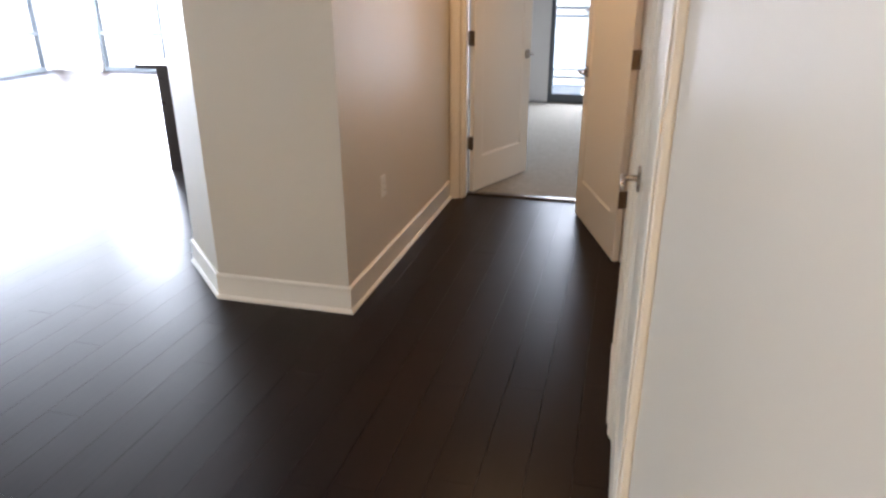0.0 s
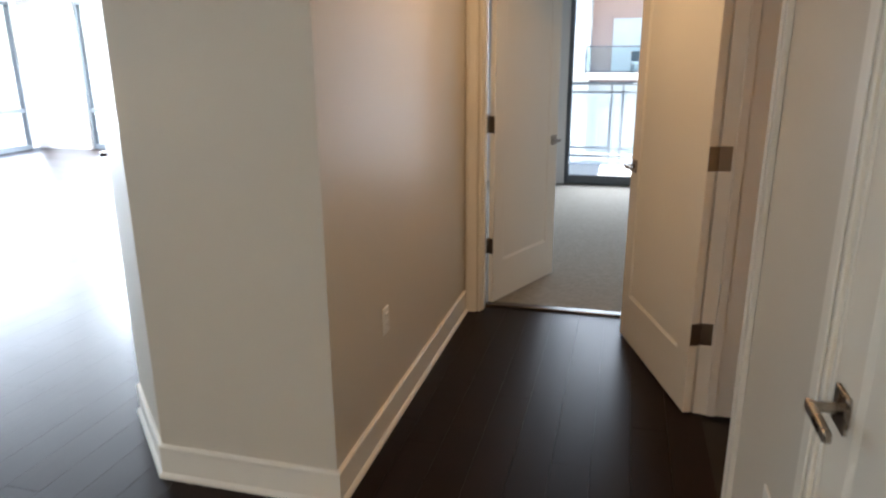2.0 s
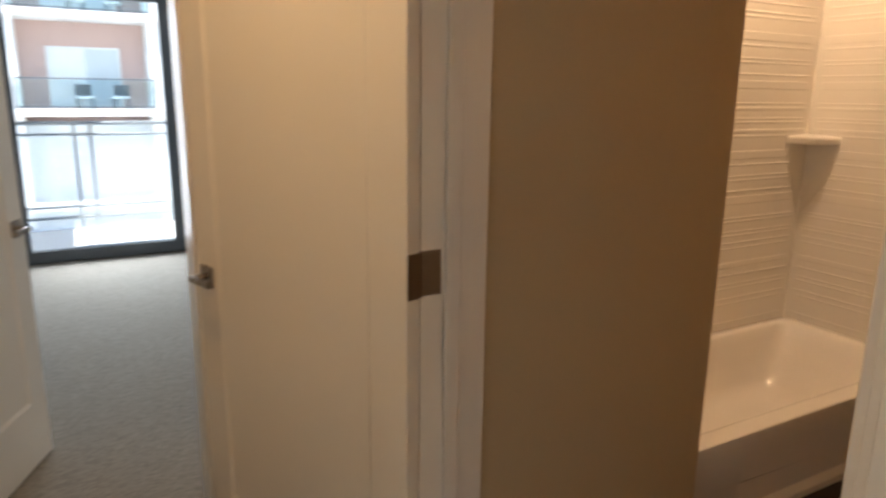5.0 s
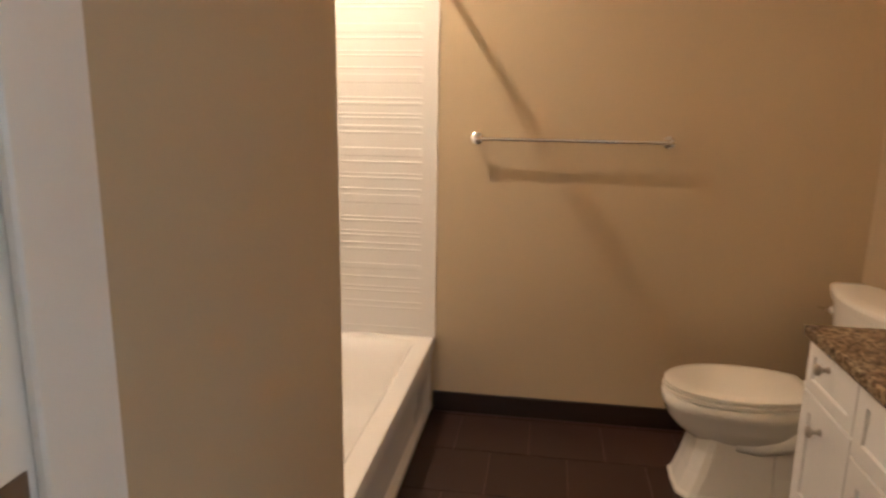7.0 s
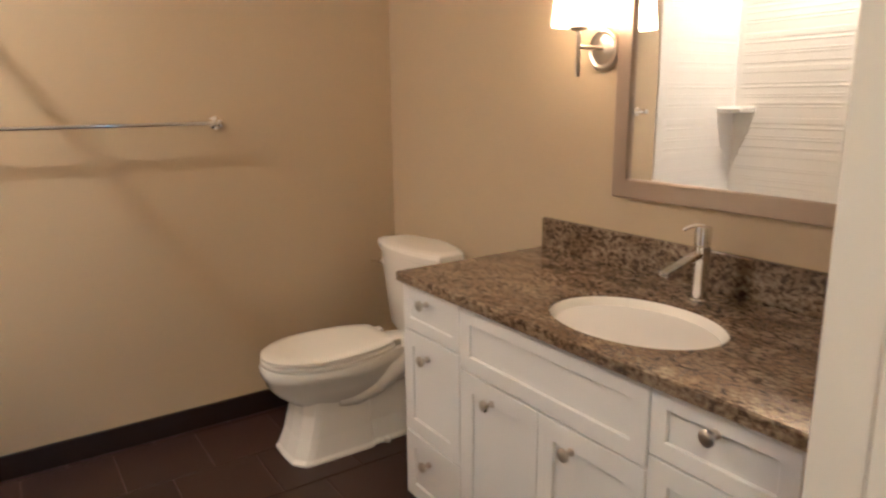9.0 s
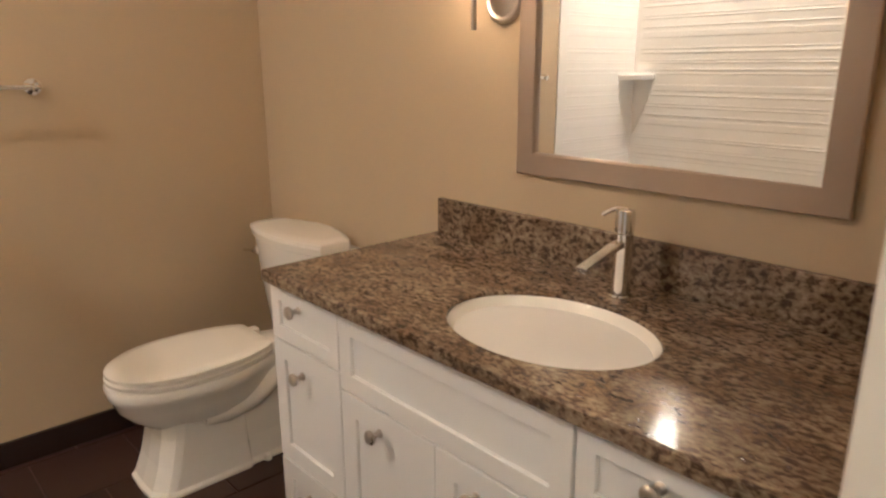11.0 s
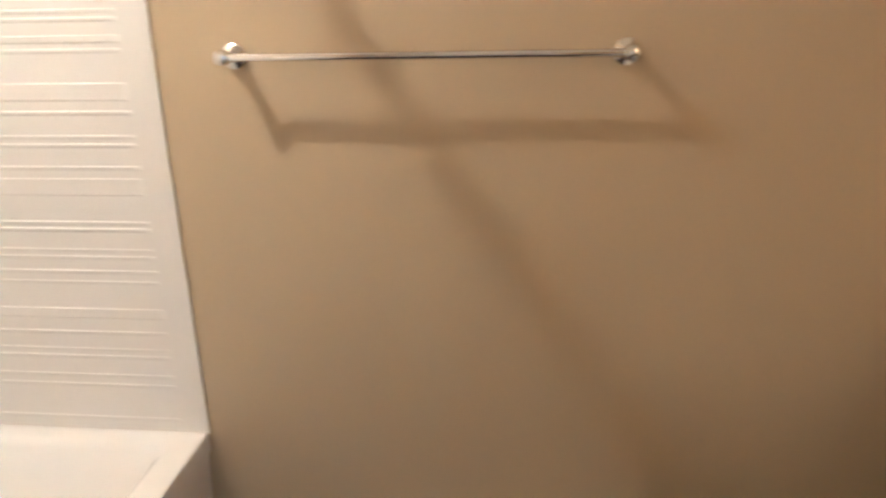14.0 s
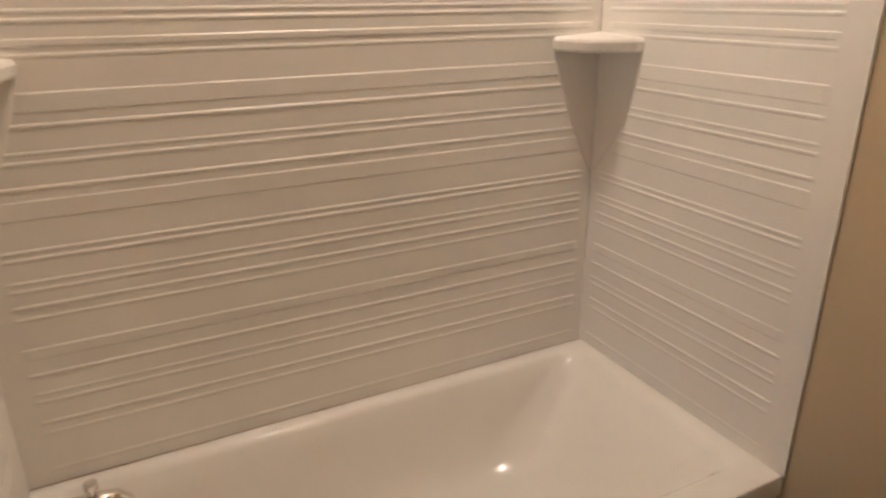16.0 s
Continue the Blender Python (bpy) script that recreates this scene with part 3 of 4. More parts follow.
def tub_ring(l, r, f, b, rad, z):
    """A rounded ring set in from the tub's near end, far end, front and back."""
    return rounded((BX1 - TX0 - l - r) / 2, (TY1 - TY0 - f - b) / 2, rad, z, (TX0 + l + BX1 - r) / 2, (TY0 + f + TY1 - b) / 2)


rs = [rounded(hx, hy, 0.004, RIM - 0.055), rounded(hx, hy, 0.006, RIM - 0.012), rounded(hx - 0.003, hy - 0.003, 0.008, RIM - 0.003), rounded(hx - 0.012, hy - 0.012, 0.012, RIM),
      tub_ring(0.060, 0.050, 0.070, 0.040, 0.055, RIM + 0.001), tub_ring(0.075, 0.066, 0.082, 0.050, 0.06, RIM - 0.003), tub_ring(0.086, 0.082, 0.092, 0.057, 0.065, RIM - 0.014),
      tub_ring(0.098, 0.125, 0.105, 0.070, 0.09, RIM - 0.06), tub_ring(0.112, 0.20, 0.12, 0.085, 0.11, RIM - 0.15), tub_ring(0.135, 0.29, 0.14, 0.105, 0.12, 0.125),
      tub_ring(0.165, 0.35, 0.165, 0.13, 0.12, 0.088), tub_ring(0.21, 0.41, 0.20, 0.17, 0.11, 0.072), tub_ring(0.30, 0.50, 0.26, 0.23, 0.09, 0.068)]
part("basin", rings(rs, cap0=False), TUBMAT, tub, smooth=True)
ap = bmesh.new()
secs = []
for i in range(41):
    u = -1 + i / 20
    x = tcx + u * hx
    bow = 0.020 * max(0.0, 1 - (u / 0.93) ** 2) ** 0.6 if abs(u) < 0.93 else 0.0
    secs.append([(x, TY0 + 0.012, RIM - 0.054), (x, TY0 + 0.010, RIM - 0.075), (x, TY0 + 0.014, 0.27), (x, TY0 + 0.016, 0.215 - bow * 2.4), (x, TY0 + 0.016 + bow, 0.195 - bow * 2.4),
                 (x, TY0 + 0.018 + bow, 0.05), (x, TY0 + 0.012, 0.03), (x, TY0 + 0.012, 0.0), (x, TY0 + 0.06, 0.0), (x, TY0 + 0.06, RIM - 0.054)])
part("apron", rings(secs), TUBMAT, tub, smooth=True)
part("overflow_plate", turned((TX0 + 0.118, tcy, 0.285), [(0.036, 0), (0.036, 0.006), (0.03, 0.012), (0.004, 0.013)], "x"), CHROME, tub, "round chrome overflow plate", smooth=True)
part("drain", turned((TX0 + 0.33, tcy, 0.067), [(0.033, 0), (0.033, 0.003), (0.025, 0.005), (0.002, 0.004)], "z"), CHROME, tub, "round chrome drain", smooth=True)

# tub surround with ribbed panels
surround = thing("tub_surround", "white acrylic tub surround with horizontal ribs and corner shelves", "tub surround")
# (top, bottom) of each raised rib or band
RIBS = [(0.417, 0.410), (0.515, 0.508), (0.543, 0.536), (0.597, 0.590), (0.617, 0.611), (0.665, 0.658), (0.727, 0.702), (0.801, 0.795), (0.829, 0.822),
        (0.866, 0.859), (0.884, 0.878), (0.936, 0.929), (0.953, 0.946), (1.057, 1.018), (1.086, 1.079), (1.138, 1.131), (1.157, 1.151), (1.212, 1.205),
        (1.273, 1.236), (1.346, 1.339), (1.374, 1.360), (1.411, 1.404), (1.428, 1.421), (1.478, 1.466), (1.499, 1.493), (1.600, 1.564), (1.631, 1.625),
        (1.684, 1.678), (1.702, 1.696), (1.760, 1.752), (1.817, 1.780), (1.887, 1.879), (1.907, 1.900), (1.950, 1.943), (1.985, 1.978), (2.040, 2.005)]
STOP = 2.08


def rib_profile(d, top, bottom):
    """A raised band with soft lower and crisp upper edge: (out, height)."""
    return [(0, bottom - 0.003), (d * 0.5, bottom - 0.0012), (d * 0.9, bottom + 0.0006), (d, top - 0.0030), (d * 0.8, top - 0.0010), (0, top + 0.0008)]


def ribbed_panel(along0, along1, rib0, rib1, place, soft0=0.02, soft1=0.02):
    """Panel with ribs from rib0 to rib1; place(u, out, z) gives the point."""
    prof0, prof1 = [(0, RIM - 0.002)], [(0, RIM - 0.002)]
    for k, (top, bottom) in enumerate(RIBS):
        d = (0.0016, 0.0013, 0.0019)[k % 3] * (0.75 if top < 0.5 else 0.95 if top < 0.9 else 1.0)
        if top > STOP - 0.02 or bottom - 0.003 < prof1[-1][1]:
            continue
        prof1 += rib_profile(d, top, bottom)
        prof0 += [(0, q) for _, q in rib_profile(d, top, bottom)]
    prof0.append((0, STOP))
    prof1.append((0, STOP))
    stations = [(along0, prof0), (rib0, prof0), (rib0 + soft0 * (1 if rib1 > rib0 else -1), prof1), (rib1 - soft1 * (1 if rib1 > rib0 else -1), prof1), (rib1, prof0), (along1, prof0)]
    bm = bmesh.new()
    rows = []
    for u, pr in stations:
        rows.append([bm.verts.new(place(u, o, z)) for o, z in pr])
    back = [[bm.verts.new(place(u, -0.006, z)) for z in (RIM - 0.002, STOP)] for u in (along0, along1)]
    for a, b in zip(rows, rows[1:]):
        for i in range(len(a) - 1):
            bm.faces.new((a[i], a[i + 1], b[i + 1], b[i]))
    bm.faces.new((*rows[0], back[0][1], back[0][0]))
    bm.faces.new((*rows[-1], back[1][1], back[1][0]))
    bm.faces.new((*[r[-1] for r in rows], back[1][1], back[0][1]))
    bmesh.ops.recalc_face_normals(bm, faces=bm.faces)
    return bm


PB = TY1          # face of the back panel
PE = BX1 - 0.007  # face of the far end panel
PN = TX0 + 0.045  # face of the near end panel
part("back_panel", ribbed_panel(PN, PE, PN + 0.05, PE - 0.03, lambda u, o, z: (u, PB - o, z)), ACRYLIC, surround)
part("end_panel", ribbed_panel(TY0 - 0.003, PB, TY0 + 0.062, PB - 0.03, lambda u, o, z: (PE - o, u, z)), ACRYLIC, surround)
part("end_panel", ribbed_panel(TY0 - 0.003, PB, TY0 + 0.062, PB - 0.03, lambda u, o, z: (PN + o, u, z)), ACRYLIC, surround)


def corner_shelf(sx, cx):
    """A soap shelf across a back corner, over smooth tapering pads on both walls."""
    top, a, b, d = 1.338, 0.164, 0.178, 0.134

    def plate(z, g):
        pts = [(0, 0), (a + g, 0), (a + g, 0.022), (a - 0.006 + g, 0.034), (d + 0.012 + g, d - 0.022), (d + g, d + g), (d - 0.024, d + 0.014 + g), (0.036, b - 0.006 + g), (0.024, b + g), (0, b + g)]
        return [(cx + sx * u, PB - v, z + (0.009 * (1 - u / a) * (1 - v / b) if z >= top - 0.003 else 0)) for u, v in pts]
    shelf = part("corner_shelf", rings([plate(top - 0.036, -0.010), plate(top - 0.030, -0.003), plate(top - 0.010, 0.0), plate(top - 0.003, -0.003), plate(top, -0.010)]), ACRYLIC, surround)
    n = 14
    for k, w, bend in ((0, a - 0.006, 1.25), (1, b - 0.004, 1.9)):
        line = []
        for i in range(n):
            t = i / (n - 1)
            line.append((0.004 + (w - 0.004) * (1 - t ** bend), top - 0.034 - 0.37 * t))
        line += [(0, top - 0.406), (0, top - 0.034)]

        def at(u, o, z):
            return (cx + sx * u, PB - o, z) if k == 0 else (cx + sx * o, PB - u, z)
        part("shelf_pad", rings([[at(u, -0.001, z) for u, z in line], [at(u, 0.0016, z) for u, z in line], [at(max(0, u - 0.004), 0.0030, z) for u, z in line],
                                 [at(max(0, u - 0.016), 0.0036, z) for u, z in line]]), ACRYLIC, shelf, smooth=True)


corner_shelf(-1, PE)
corner_shelf(1, PN)

spout = thing("tub_spout", "chrome tub filler on the alcove's end wall", "tub spout")
part("flange", turned((PN, tcy, 0.572), [(0.034, -0.002), (0.034, 0.006), (0.026, 0.010)], "x"), CHROME, spout, smooth=True)
part("body", tube([(PN + 0.005, tcy, 0.572), (PN + 0.165, tcy, 0.572), (PN + 0.198, tcy, 0.568), (PN + 0.214, tcy, 0.550)], 0.022, 16), CHROME, spout, smooth=True)
part("diverter_knob", turned((PN + 0.165, tcy, 0.590), [(0.006, 0.0), (0.006, 0.014), (0.012, 0.016), (0.012, 0.030), (0.004, 0.032)], "z", 14), CHROME, spout, smooth=True)
rod = thing("shower_curtain_rod", "straight chrome shower curtain rod across the tub", "curtain rod")
part("rod", tube([(PN - 0.005, 1.13, 2.06), (BX1 - 0.002, 1.13, 2.06)], 0.0125), CHROME, rod, smooth=True)
for x, d in ((PN - 0.007, 1), (BX1, -1)):
    part("flange", turned((x, 1.13, 2.06), [(0.036, 0.001 * d), (0.034, 0.010 * d), (0.016, 0.022 * d)], "x"), CHROME, rod, smooth=True)

# towel bar
bar = thing("towel_bar", "polished chrome towel bar with round posts", "towel bar")
part("bar", tube([(BX1 - 0.066, 0.078, 1.326), (BX1 - 0.066, 0.925, 1.326)], 0.0085, 14), CHROME, bar, smooth=True)
for y in (0.088, 0.915):
    p = part("post", turned((BX1, y, 1.326), [(0.027, -0.0005), (0.027, -0.008), (0.021, -0.012), (0.0125, -0.016), (0.0115, -0.048), (0.015, -0.053), (0.0165, -0.066), (0.015, -0.079), (0.006, -0.083)], "x"), CHROME, bar, "chrome post with a round flange", smooth=True)

# toilet
toilet = thing("toilet", "white porcelain two-piece toilet with its lid down", "toilet", pose(3.49, 0, 0))


def bowl_ring(z, a, y0, y1, power):
    """Egg-shaped section that narrows to the deck under the tank."""
    cy = (y0 + y1) / 2
    out = []
    for x, y, zz in oval(0, cy, z, a, (y1 - y0) / 2, power, 48):
        back = min(1.0, max(0.0, (-0.20 - y) / 0.26))
        out.append((x * (1 - 0.34 * back * back * (3 - 2 * back)), y, zz))
    return out


def ped_ring(z, w, front, rear):
    """Faceted footprint: flat front with cut corners, flat cheeks, then a narrower rear."""
    half = [(0.0, front + 0.004), (w * 0.62, front), (w * 0.94, front - 0.035), (w, front - 0.06), (w, -0.285), (w - 0.004, -0.295), (rear, -0.305), (rear, -0.60), (0.0, -0.60)]
    return [(u, v, z) for u, v in half] + [(-u, v, z) for u, v in half[-2:0:-1]]


part("pedestal", rings([ped_ring(0.0, 0.146, 0.046, 0.132), ped_ring(0.010, 0.146, 0.046, 0.132), ped_ring(0.022, 0.138, 0.034, 0.124), ped_ring(0.10, 0.128, 0.006, 0.104), ped_ring(0.19, 0.121, -0.016, 0.096), ped_ring(0.245, 0.120, -0.024, 0.094)]), PORCELAIN, toilet)
for sx in (-1, 1):
    part("trapway", tube([(sx * 0.088, -0.16, 0.236), (sx * 0.100, -0.24, 0.232), (sx * 0.106, -0.33, 0.255), (sx * 0.108, -0.41, 0.300), (sx * 0.104, -0.50, 0.335)], 0.042, 16), PORCELAIN, toilet, smooth=True)
part("bowl", rings([bowl_ring(0.205, 0.105, -0.56, -0.03, 3), bowl_ring(0.235, 0.132, -0.60, 0.015, 2.7), bowl_ring(0.27, 0.158, -0.62, 0.060, 2.5), bowl_ring(0.305, 0.175, -0.62, 0.088, 2.4),
                    bowl_ring(0.342, 0.184, -0.62, 0.100, 2.4), bowl_ring(0.350, 0.190, -0.62, 0.107, 2.4), bowl_ring(0.382, 0.193, -0.62, 0.112, 2.4), bowl_ring(0.394, 0.188, -0.62, 0.107, 2.4), bowl_ring(0.398, 0.175, -0.61, 0.095, 2.4)]), PORCELAIN, toilet, smooth=True)


def seat_ring(z, g, f=1.0):
    """Rounded front, widest past the middle, sides drawn in to a short straight back."""
    out = []
    for i in range(33):
        a = math.pi * i / 32
        out.append(((0.184 + g) * math.cos(a), -0.150 + (0.258 + g) * math.sin(a) ** 0.95, z))
    side = [(0.184, -0.195), (0.180, -0.250), (0.169, -0.310), (0.148, -0.370), (0.122, -0.415), (0.108, -0.424)]
    out += [(-u - g, v - g * 0.6, z) for u, v in side]
    out += [(u + g, v - g * 0.6, z) for u, v in side[::-1]]
    return [(u * f, -0.16 + (v + 0.16) * f, w) for u, v, w in out]


part("seat", rings([seat_ring(0.399, -0.01), seat_ring(0.402, 0.0), seat_ring(0.414, 0.001), seat_ring(0.418, -0.006)]), SEATMAT, toilet, smooth=True)
part("lid", rings([seat_ring(0.4225, -0.016), seat_ring(0.4245, -0.002), seat_ring(0.436, -0.002), seat_ring(0.443, -0.012), seat_ring(0.446, -0.012, 0.82), seat_ring(0.4465, -0.012, 0.4)]), SEATMAT, toilet, "white plastic seat lid, closed", smooth=True)
for sx in (-0.075, 0.075):
    part("seat_hinge", box(sx - 0.022, sx + 0.022, -0.462, -0.428, 0.396, 0.430, bevel=0.006, seg=2), SEATMAT, toilet)


def tank_ring(z, a, y0, y1, bow, curve=0.0):
    """Bowed front, straight cheeks and a back edge that swings in towards the ends."""
    n = 14
    us = [-1 + 2 * i / (n - 1) for i in range(n)]
    pts = [(u * a, y1 + bow * (1 - u * u), z) for u in us]
    pts += [(a + 0.004, y1 - 0.02, z), (a + 0.003, y0 + curve + 0.012, z)]
    pts += [(u * (a - 0.008), y0 + curve * abs(u) ** 2.4, z) for u in us[::-1]]
    pts += [(-a - 0.003, y0 + curve + 0.012, z), (-a - 0.004, y1 - 0.02, z)]
    return pts


part("tank", rings([tank_ring(0.385, 0.195, -0.735, -0.590, 0.03), tank_ring(0.40, 0.203, -0.735, -0.585, 0.035), tank_ring(0.60, 0.222, -0.737, -0.570, 0.042), tank_ring(0.750, 0.235, -0.738, -0.560, 0.046)]), PORCELAIN, toilet, smooth=True)
LC = 0.062
part("tank_lid", rings([tank_ring(0.750, 0.244, -0.742, -0.560, 0.046, LC), tank_ring(0.754, 0.252, -0.745, -0.556, 0.049, LC), tank_ring(0.780, 0.256, -0.746, -0.553, 0.050, LC),
                        tank_ring(0.792, 0.252, -0.745, -0.558, 0.049, LC), tank_ring(0.799, 0.238, -0.738, -0.570, 0.045, LC), tank_ring(0.801, 0.20, -0.72, -0.60, 0.04, LC * 0.6)]), PORCELAIN, toilet, smooth=True)
fl = part("flush_lever", turned((0.212, -0.548, 0.690), [(0.016, -0.03), (0.016, 0.006), (0.010, 0.010)], "y", 16), CHROME, toilet, "chrome flush lever", smooth=True)
part("flush_arm", tube([(0.212, -0.536, 0.690), (0.235, -0.530, 0.689), (0.268, -0.527, 0.684)], 0.006, 10), CHROME, fl, smooth=True)
for sx in (-0.135, 0.135):
    part("bolt_cap", turned((sx, -0.36, 0.0), [(0.0145, 0.0), (0.0145, 0.010), (0.010, 0.018), (0.002, 0.021)], "z", 14), SEATMAT, toilet, smooth=True)

# vanity
VX0, VX1, VF, CT = 1.56, 2.848, -0.156, 0.882
vanity = thing("vanity_cabinet", "white shaker vanity cabinet with nickel knobs", "vanity")
part("body", boxes((VX0, VX1, BY0 + 0.001, VF - 0.022, 0.10, CT - 0.031), (VX0 + 0.01, VX1 - 0.004, BY0 + 0.02, VF - 0.085, 0.0, 0.1)), CABINET, vanity)
part("filler", box(BX0 + 0.005, VX0 - 0.001, VF - 0.05, VF - 0.024, 0.0, CT - 0.031), CABINET, vanity)


def shaker(name, x0, x1, z0, z1, knob=None, rail=0.055):
    t0, t1 = VF - 0.0215, VF
    bm = frame_piece((x0, x1, z0, z1), (x0 + rail, x1 - rail, z0 + rail, z1 - rail), t0, t1)
    ob = part(name, bm, CABINET, vanity)
    part("panel", box(x0 + rail - 0.003, x1 - rail + 0.003, t0 + 0.002, t1 - 0.009, z0 + rail - 0.003, z1 - rail + 0.003), CABINET, ob)
    if knob:
        kx, kz = knob
        part("knob", turned((kx, VF, kz), [(0.010, -0.001), (0.010, 0.003), (0.0062, 0.006), (0.0062, 0.016), (0.011, 0.020), (0.0165, 0.026), (0.0165, 0.031), (0.012, 0.035), (0.001, 0.0365)], "y", 20), NICKEL, ob, "round satin nickel knob", smooth=True)


C1, C2 = 2.536, 1.872
g = 0.003
for a, b, k in ((C1 + g, VX1 - 0.003, 2.706), (VX0 + 0.003, C2 - g, 1.722)):
    shaker("drawer", a, b, 0.701, 0.846, (k, 0.806), 0.038)
    shaker("drawer", a, b, 0.346, 0.695, (k, 0.628), 0.05)
    shaker("drawer", a, b, 0.108, 0.340, (k, 0.270), 0.05)
shaker("false_front", C2 + g, C1 - g, 0.662, 0.846, None, 0.045)
mid = (C1 + C2) / 2
shaker("cabinet_door", mid + 0.0015, C1 - g, 0.108, 0.656, (2.385, 0.606))
shaker("cabinet_door", C2 + g, mid - 0.0015, 0.108, 0.656, (2.085, 0.602))

# counter with an oval cut-out
SX, SY, SA, SB = 2.108, -0.380, 0.233, 0.178
counter = thing("granite_countertop", "speckled brown granite vanity top with backsplash", "countertop")
x0, x1, y0, y1 = BX0 + 0.005, 2.862, BY0 + 0.001, -0.141


def rect_ring(z, m, n=64):
    """Points on the counter's outline, seen from the sink's middle."""
    out = []
    for i in range(n):
        a = 2 * math.pi * i / n + 0.001
        c, s = math.cos(a) * SA, math.sin(a) * SB
        f = min(((x1 - m - SX) / c if c > 0 else (x0 + m - SX) / c) if abs(c) > 1e-6 else 1e9, ((y1 - m - SY) / s if s > 0 else (y0 + m - SY) / s) if abs(s) > 1e-6 else 1e9)
        out.append((SX + c * f, SY + s * f, z))
    # put the four corners in
    for cx, cy in ((x1 - m, y1 - m), (x0 + m, y1 - m), (x0 + m, y0 + m), (x1 - m, y0 + m)):
        j = min(range(n), key=lambda i: (out[i][0] - cx) ** 2 + (out[i][1] - cy) ** 2)
        out[j] = (cx, cy, z)
    return out


def sink_ring(z, f=1.0, n=64):
    return [(SX + SA * f * math.cos(2 * math.pi * i / n + 0.001), SY + SB * f * math.sin(2 * math.pi * i / n + 0.001), z) for i in range(n)]


part("slab", rings([sink_ring(CT - 0.03), rect_ring(CT - 0.03, 0.0), rect_ring(CT - 0.004, 0.0), rect_ring(CT, 0.004), sink_ring(CT, 1.012), sink_ring(CT - 0.003, 1.0), sink_ring(CT - 0.03)], cap0=False, cap1=False), GRANITE, counter)
part("backsplash", box(BX0 + 0.005, 2.836, BY0 + 0.001, BY0 + 0.021, CT + 0.0005, 0.994, bevel=0.002), GRANITE, counter)
sink = thing("sink", "white oval undermount porcelain sink", "sink")
part("basin", rings([sink_ring(CT - 0.0305, 1.06), sink_ring(CT - 0.0302, 0.998), sink_ring(CT - 0.009, 0.997), sink_ring(CT - 0.0085, 0.992), sink_ring(CT - 0.014, 0.970), sink_ring(CT - 0.03, 0.935), sink_ring(CT - 0.06, 0.86), sink_ring(CT - 0.095, 0.72), sink_ring(CT - 0.125, 0.52), sink_ring(CT - 0.143, 0.30), sink_ring(CT - 0.149, 0.10)], cap0=False), PORCELAIN, sink, smooth=True)
part("drain", turned((SX, SY, CT - 0.149), [(0.028, 0.0), (0.028, 0.004), (0.02, 0.006), (0.001, 0.006)], "z"), CHROME, sink, "chrome pop-up drain", smooth=True)
faucet = thing("faucet", "slim polished chrome single-hole faucet", "faucet")
fx, fy = 2.106, -0.632
part("base_ring", turned((fx, fy, CT), [(0.027, 0.0), (0.027, 0.005), (0.024, 0.008)], "z"), CHROME, faucet, smooth=True)
part("body", turned((fx, fy, CT), [(0.0225, 0.006), (0.0205, 0.05), (0.0205, 0.145), (0.0215, 0.148)], "z"), CHROME, faucet, smooth=True)
part("handle", turned((fx, fy, CT), [(0.0215, 0.151), (0.0218, 0.192), (0.0205, 0.200), (0.001, 0.203)], "z"), CHROME, faucet, smooth=True)
part("handle_pin", tube([(fx, fy - 0.004, CT + 0.200), (fx + 0.016, fy + 0.012, CT + 0.203), (fx + 0.027, fy + 0.022, CT + 0.197), (fx + 0.038, fy + 0.032, CT + 0.188)], 0.0050, 10), CHROME, faucet, smooth=True)
sp = []
for d, zz, w, h in ((0.010, 0.126, 0.0125, 0.010), (0.03, 0.1235, 0.013, 0.0095), (0.10, 0.1075, 0.0135, 0.0075), (0.152, 0.0955, 0.0135, 0.0065), (0.155, 0.0945, 0.0125, 0.005)):
    sp.append([(fx + u * w, fy + d, CT + zz + v * h) for u, v in ((-1, -0.6), (-0.7, -1), (0.7, -1), (1, -0.6), (1, 0.6), (0.7, 1), (-0.7, 1), (-1, 0.6))])
part("spout", rings(sp), CHROME, faucet)
part("aerator", turned((fx, fy + 0.139, CT + 0.085), [(0.010, 0.0), (0.010, 0.010)], "z", 16), CHROME, faucet, smooth=True)

# mirror
mirror = thing("wall_mirror", "rectangular mirror in a brushed taupe frame", "mirror")
MX0, MX1, MZ0, MZ1, MW = 1.700, 2.518, 1.107, 2.05, 0.060
fm = bmesh.new()
prof = [(0.0, 0.0), (0.0, 0.018), (0.003, 0.0205), (0.054, 0.0205), (0.057, 0.0185), (MW, 0.012), (MW, 0.0)]
corners = ((MX0, MZ0, 1, 1), (MX1, MZ0, -1, 1), (MX1, MZ1, -1, -1), (MX0, MZ1, 1, -1), (MX0, MZ0, 1, 1))
add_rings(fm, [[(x + sx * u, BY0 + 0.001 + d, z + sz * u) for u, d in prof] for x, z, sx, sz in corners], cap0=False, cap1=False)
bmesh.ops.recalc_face_normals(fm, faces=fm.faces)
part("mirror_frame", fm, FRAMEM, mirror)
mg = box(MX0 + MW - 0.006, MX1 - MW + 0.006, BY0 + 0.003, BY0 + 0.009, MZ0 + MW - 0.006, MZ1 - MW + 0.006)
for v in mg.verts:          # the glass sits a touch askew in its frame
    v.co.y += 0.0065 * ((MX0 + MX1) / 2 - v.co.x) / ((MX1 - MX0) / 2) + 0.0055
part("mirror_glass", mg, MIRROR, mirror)

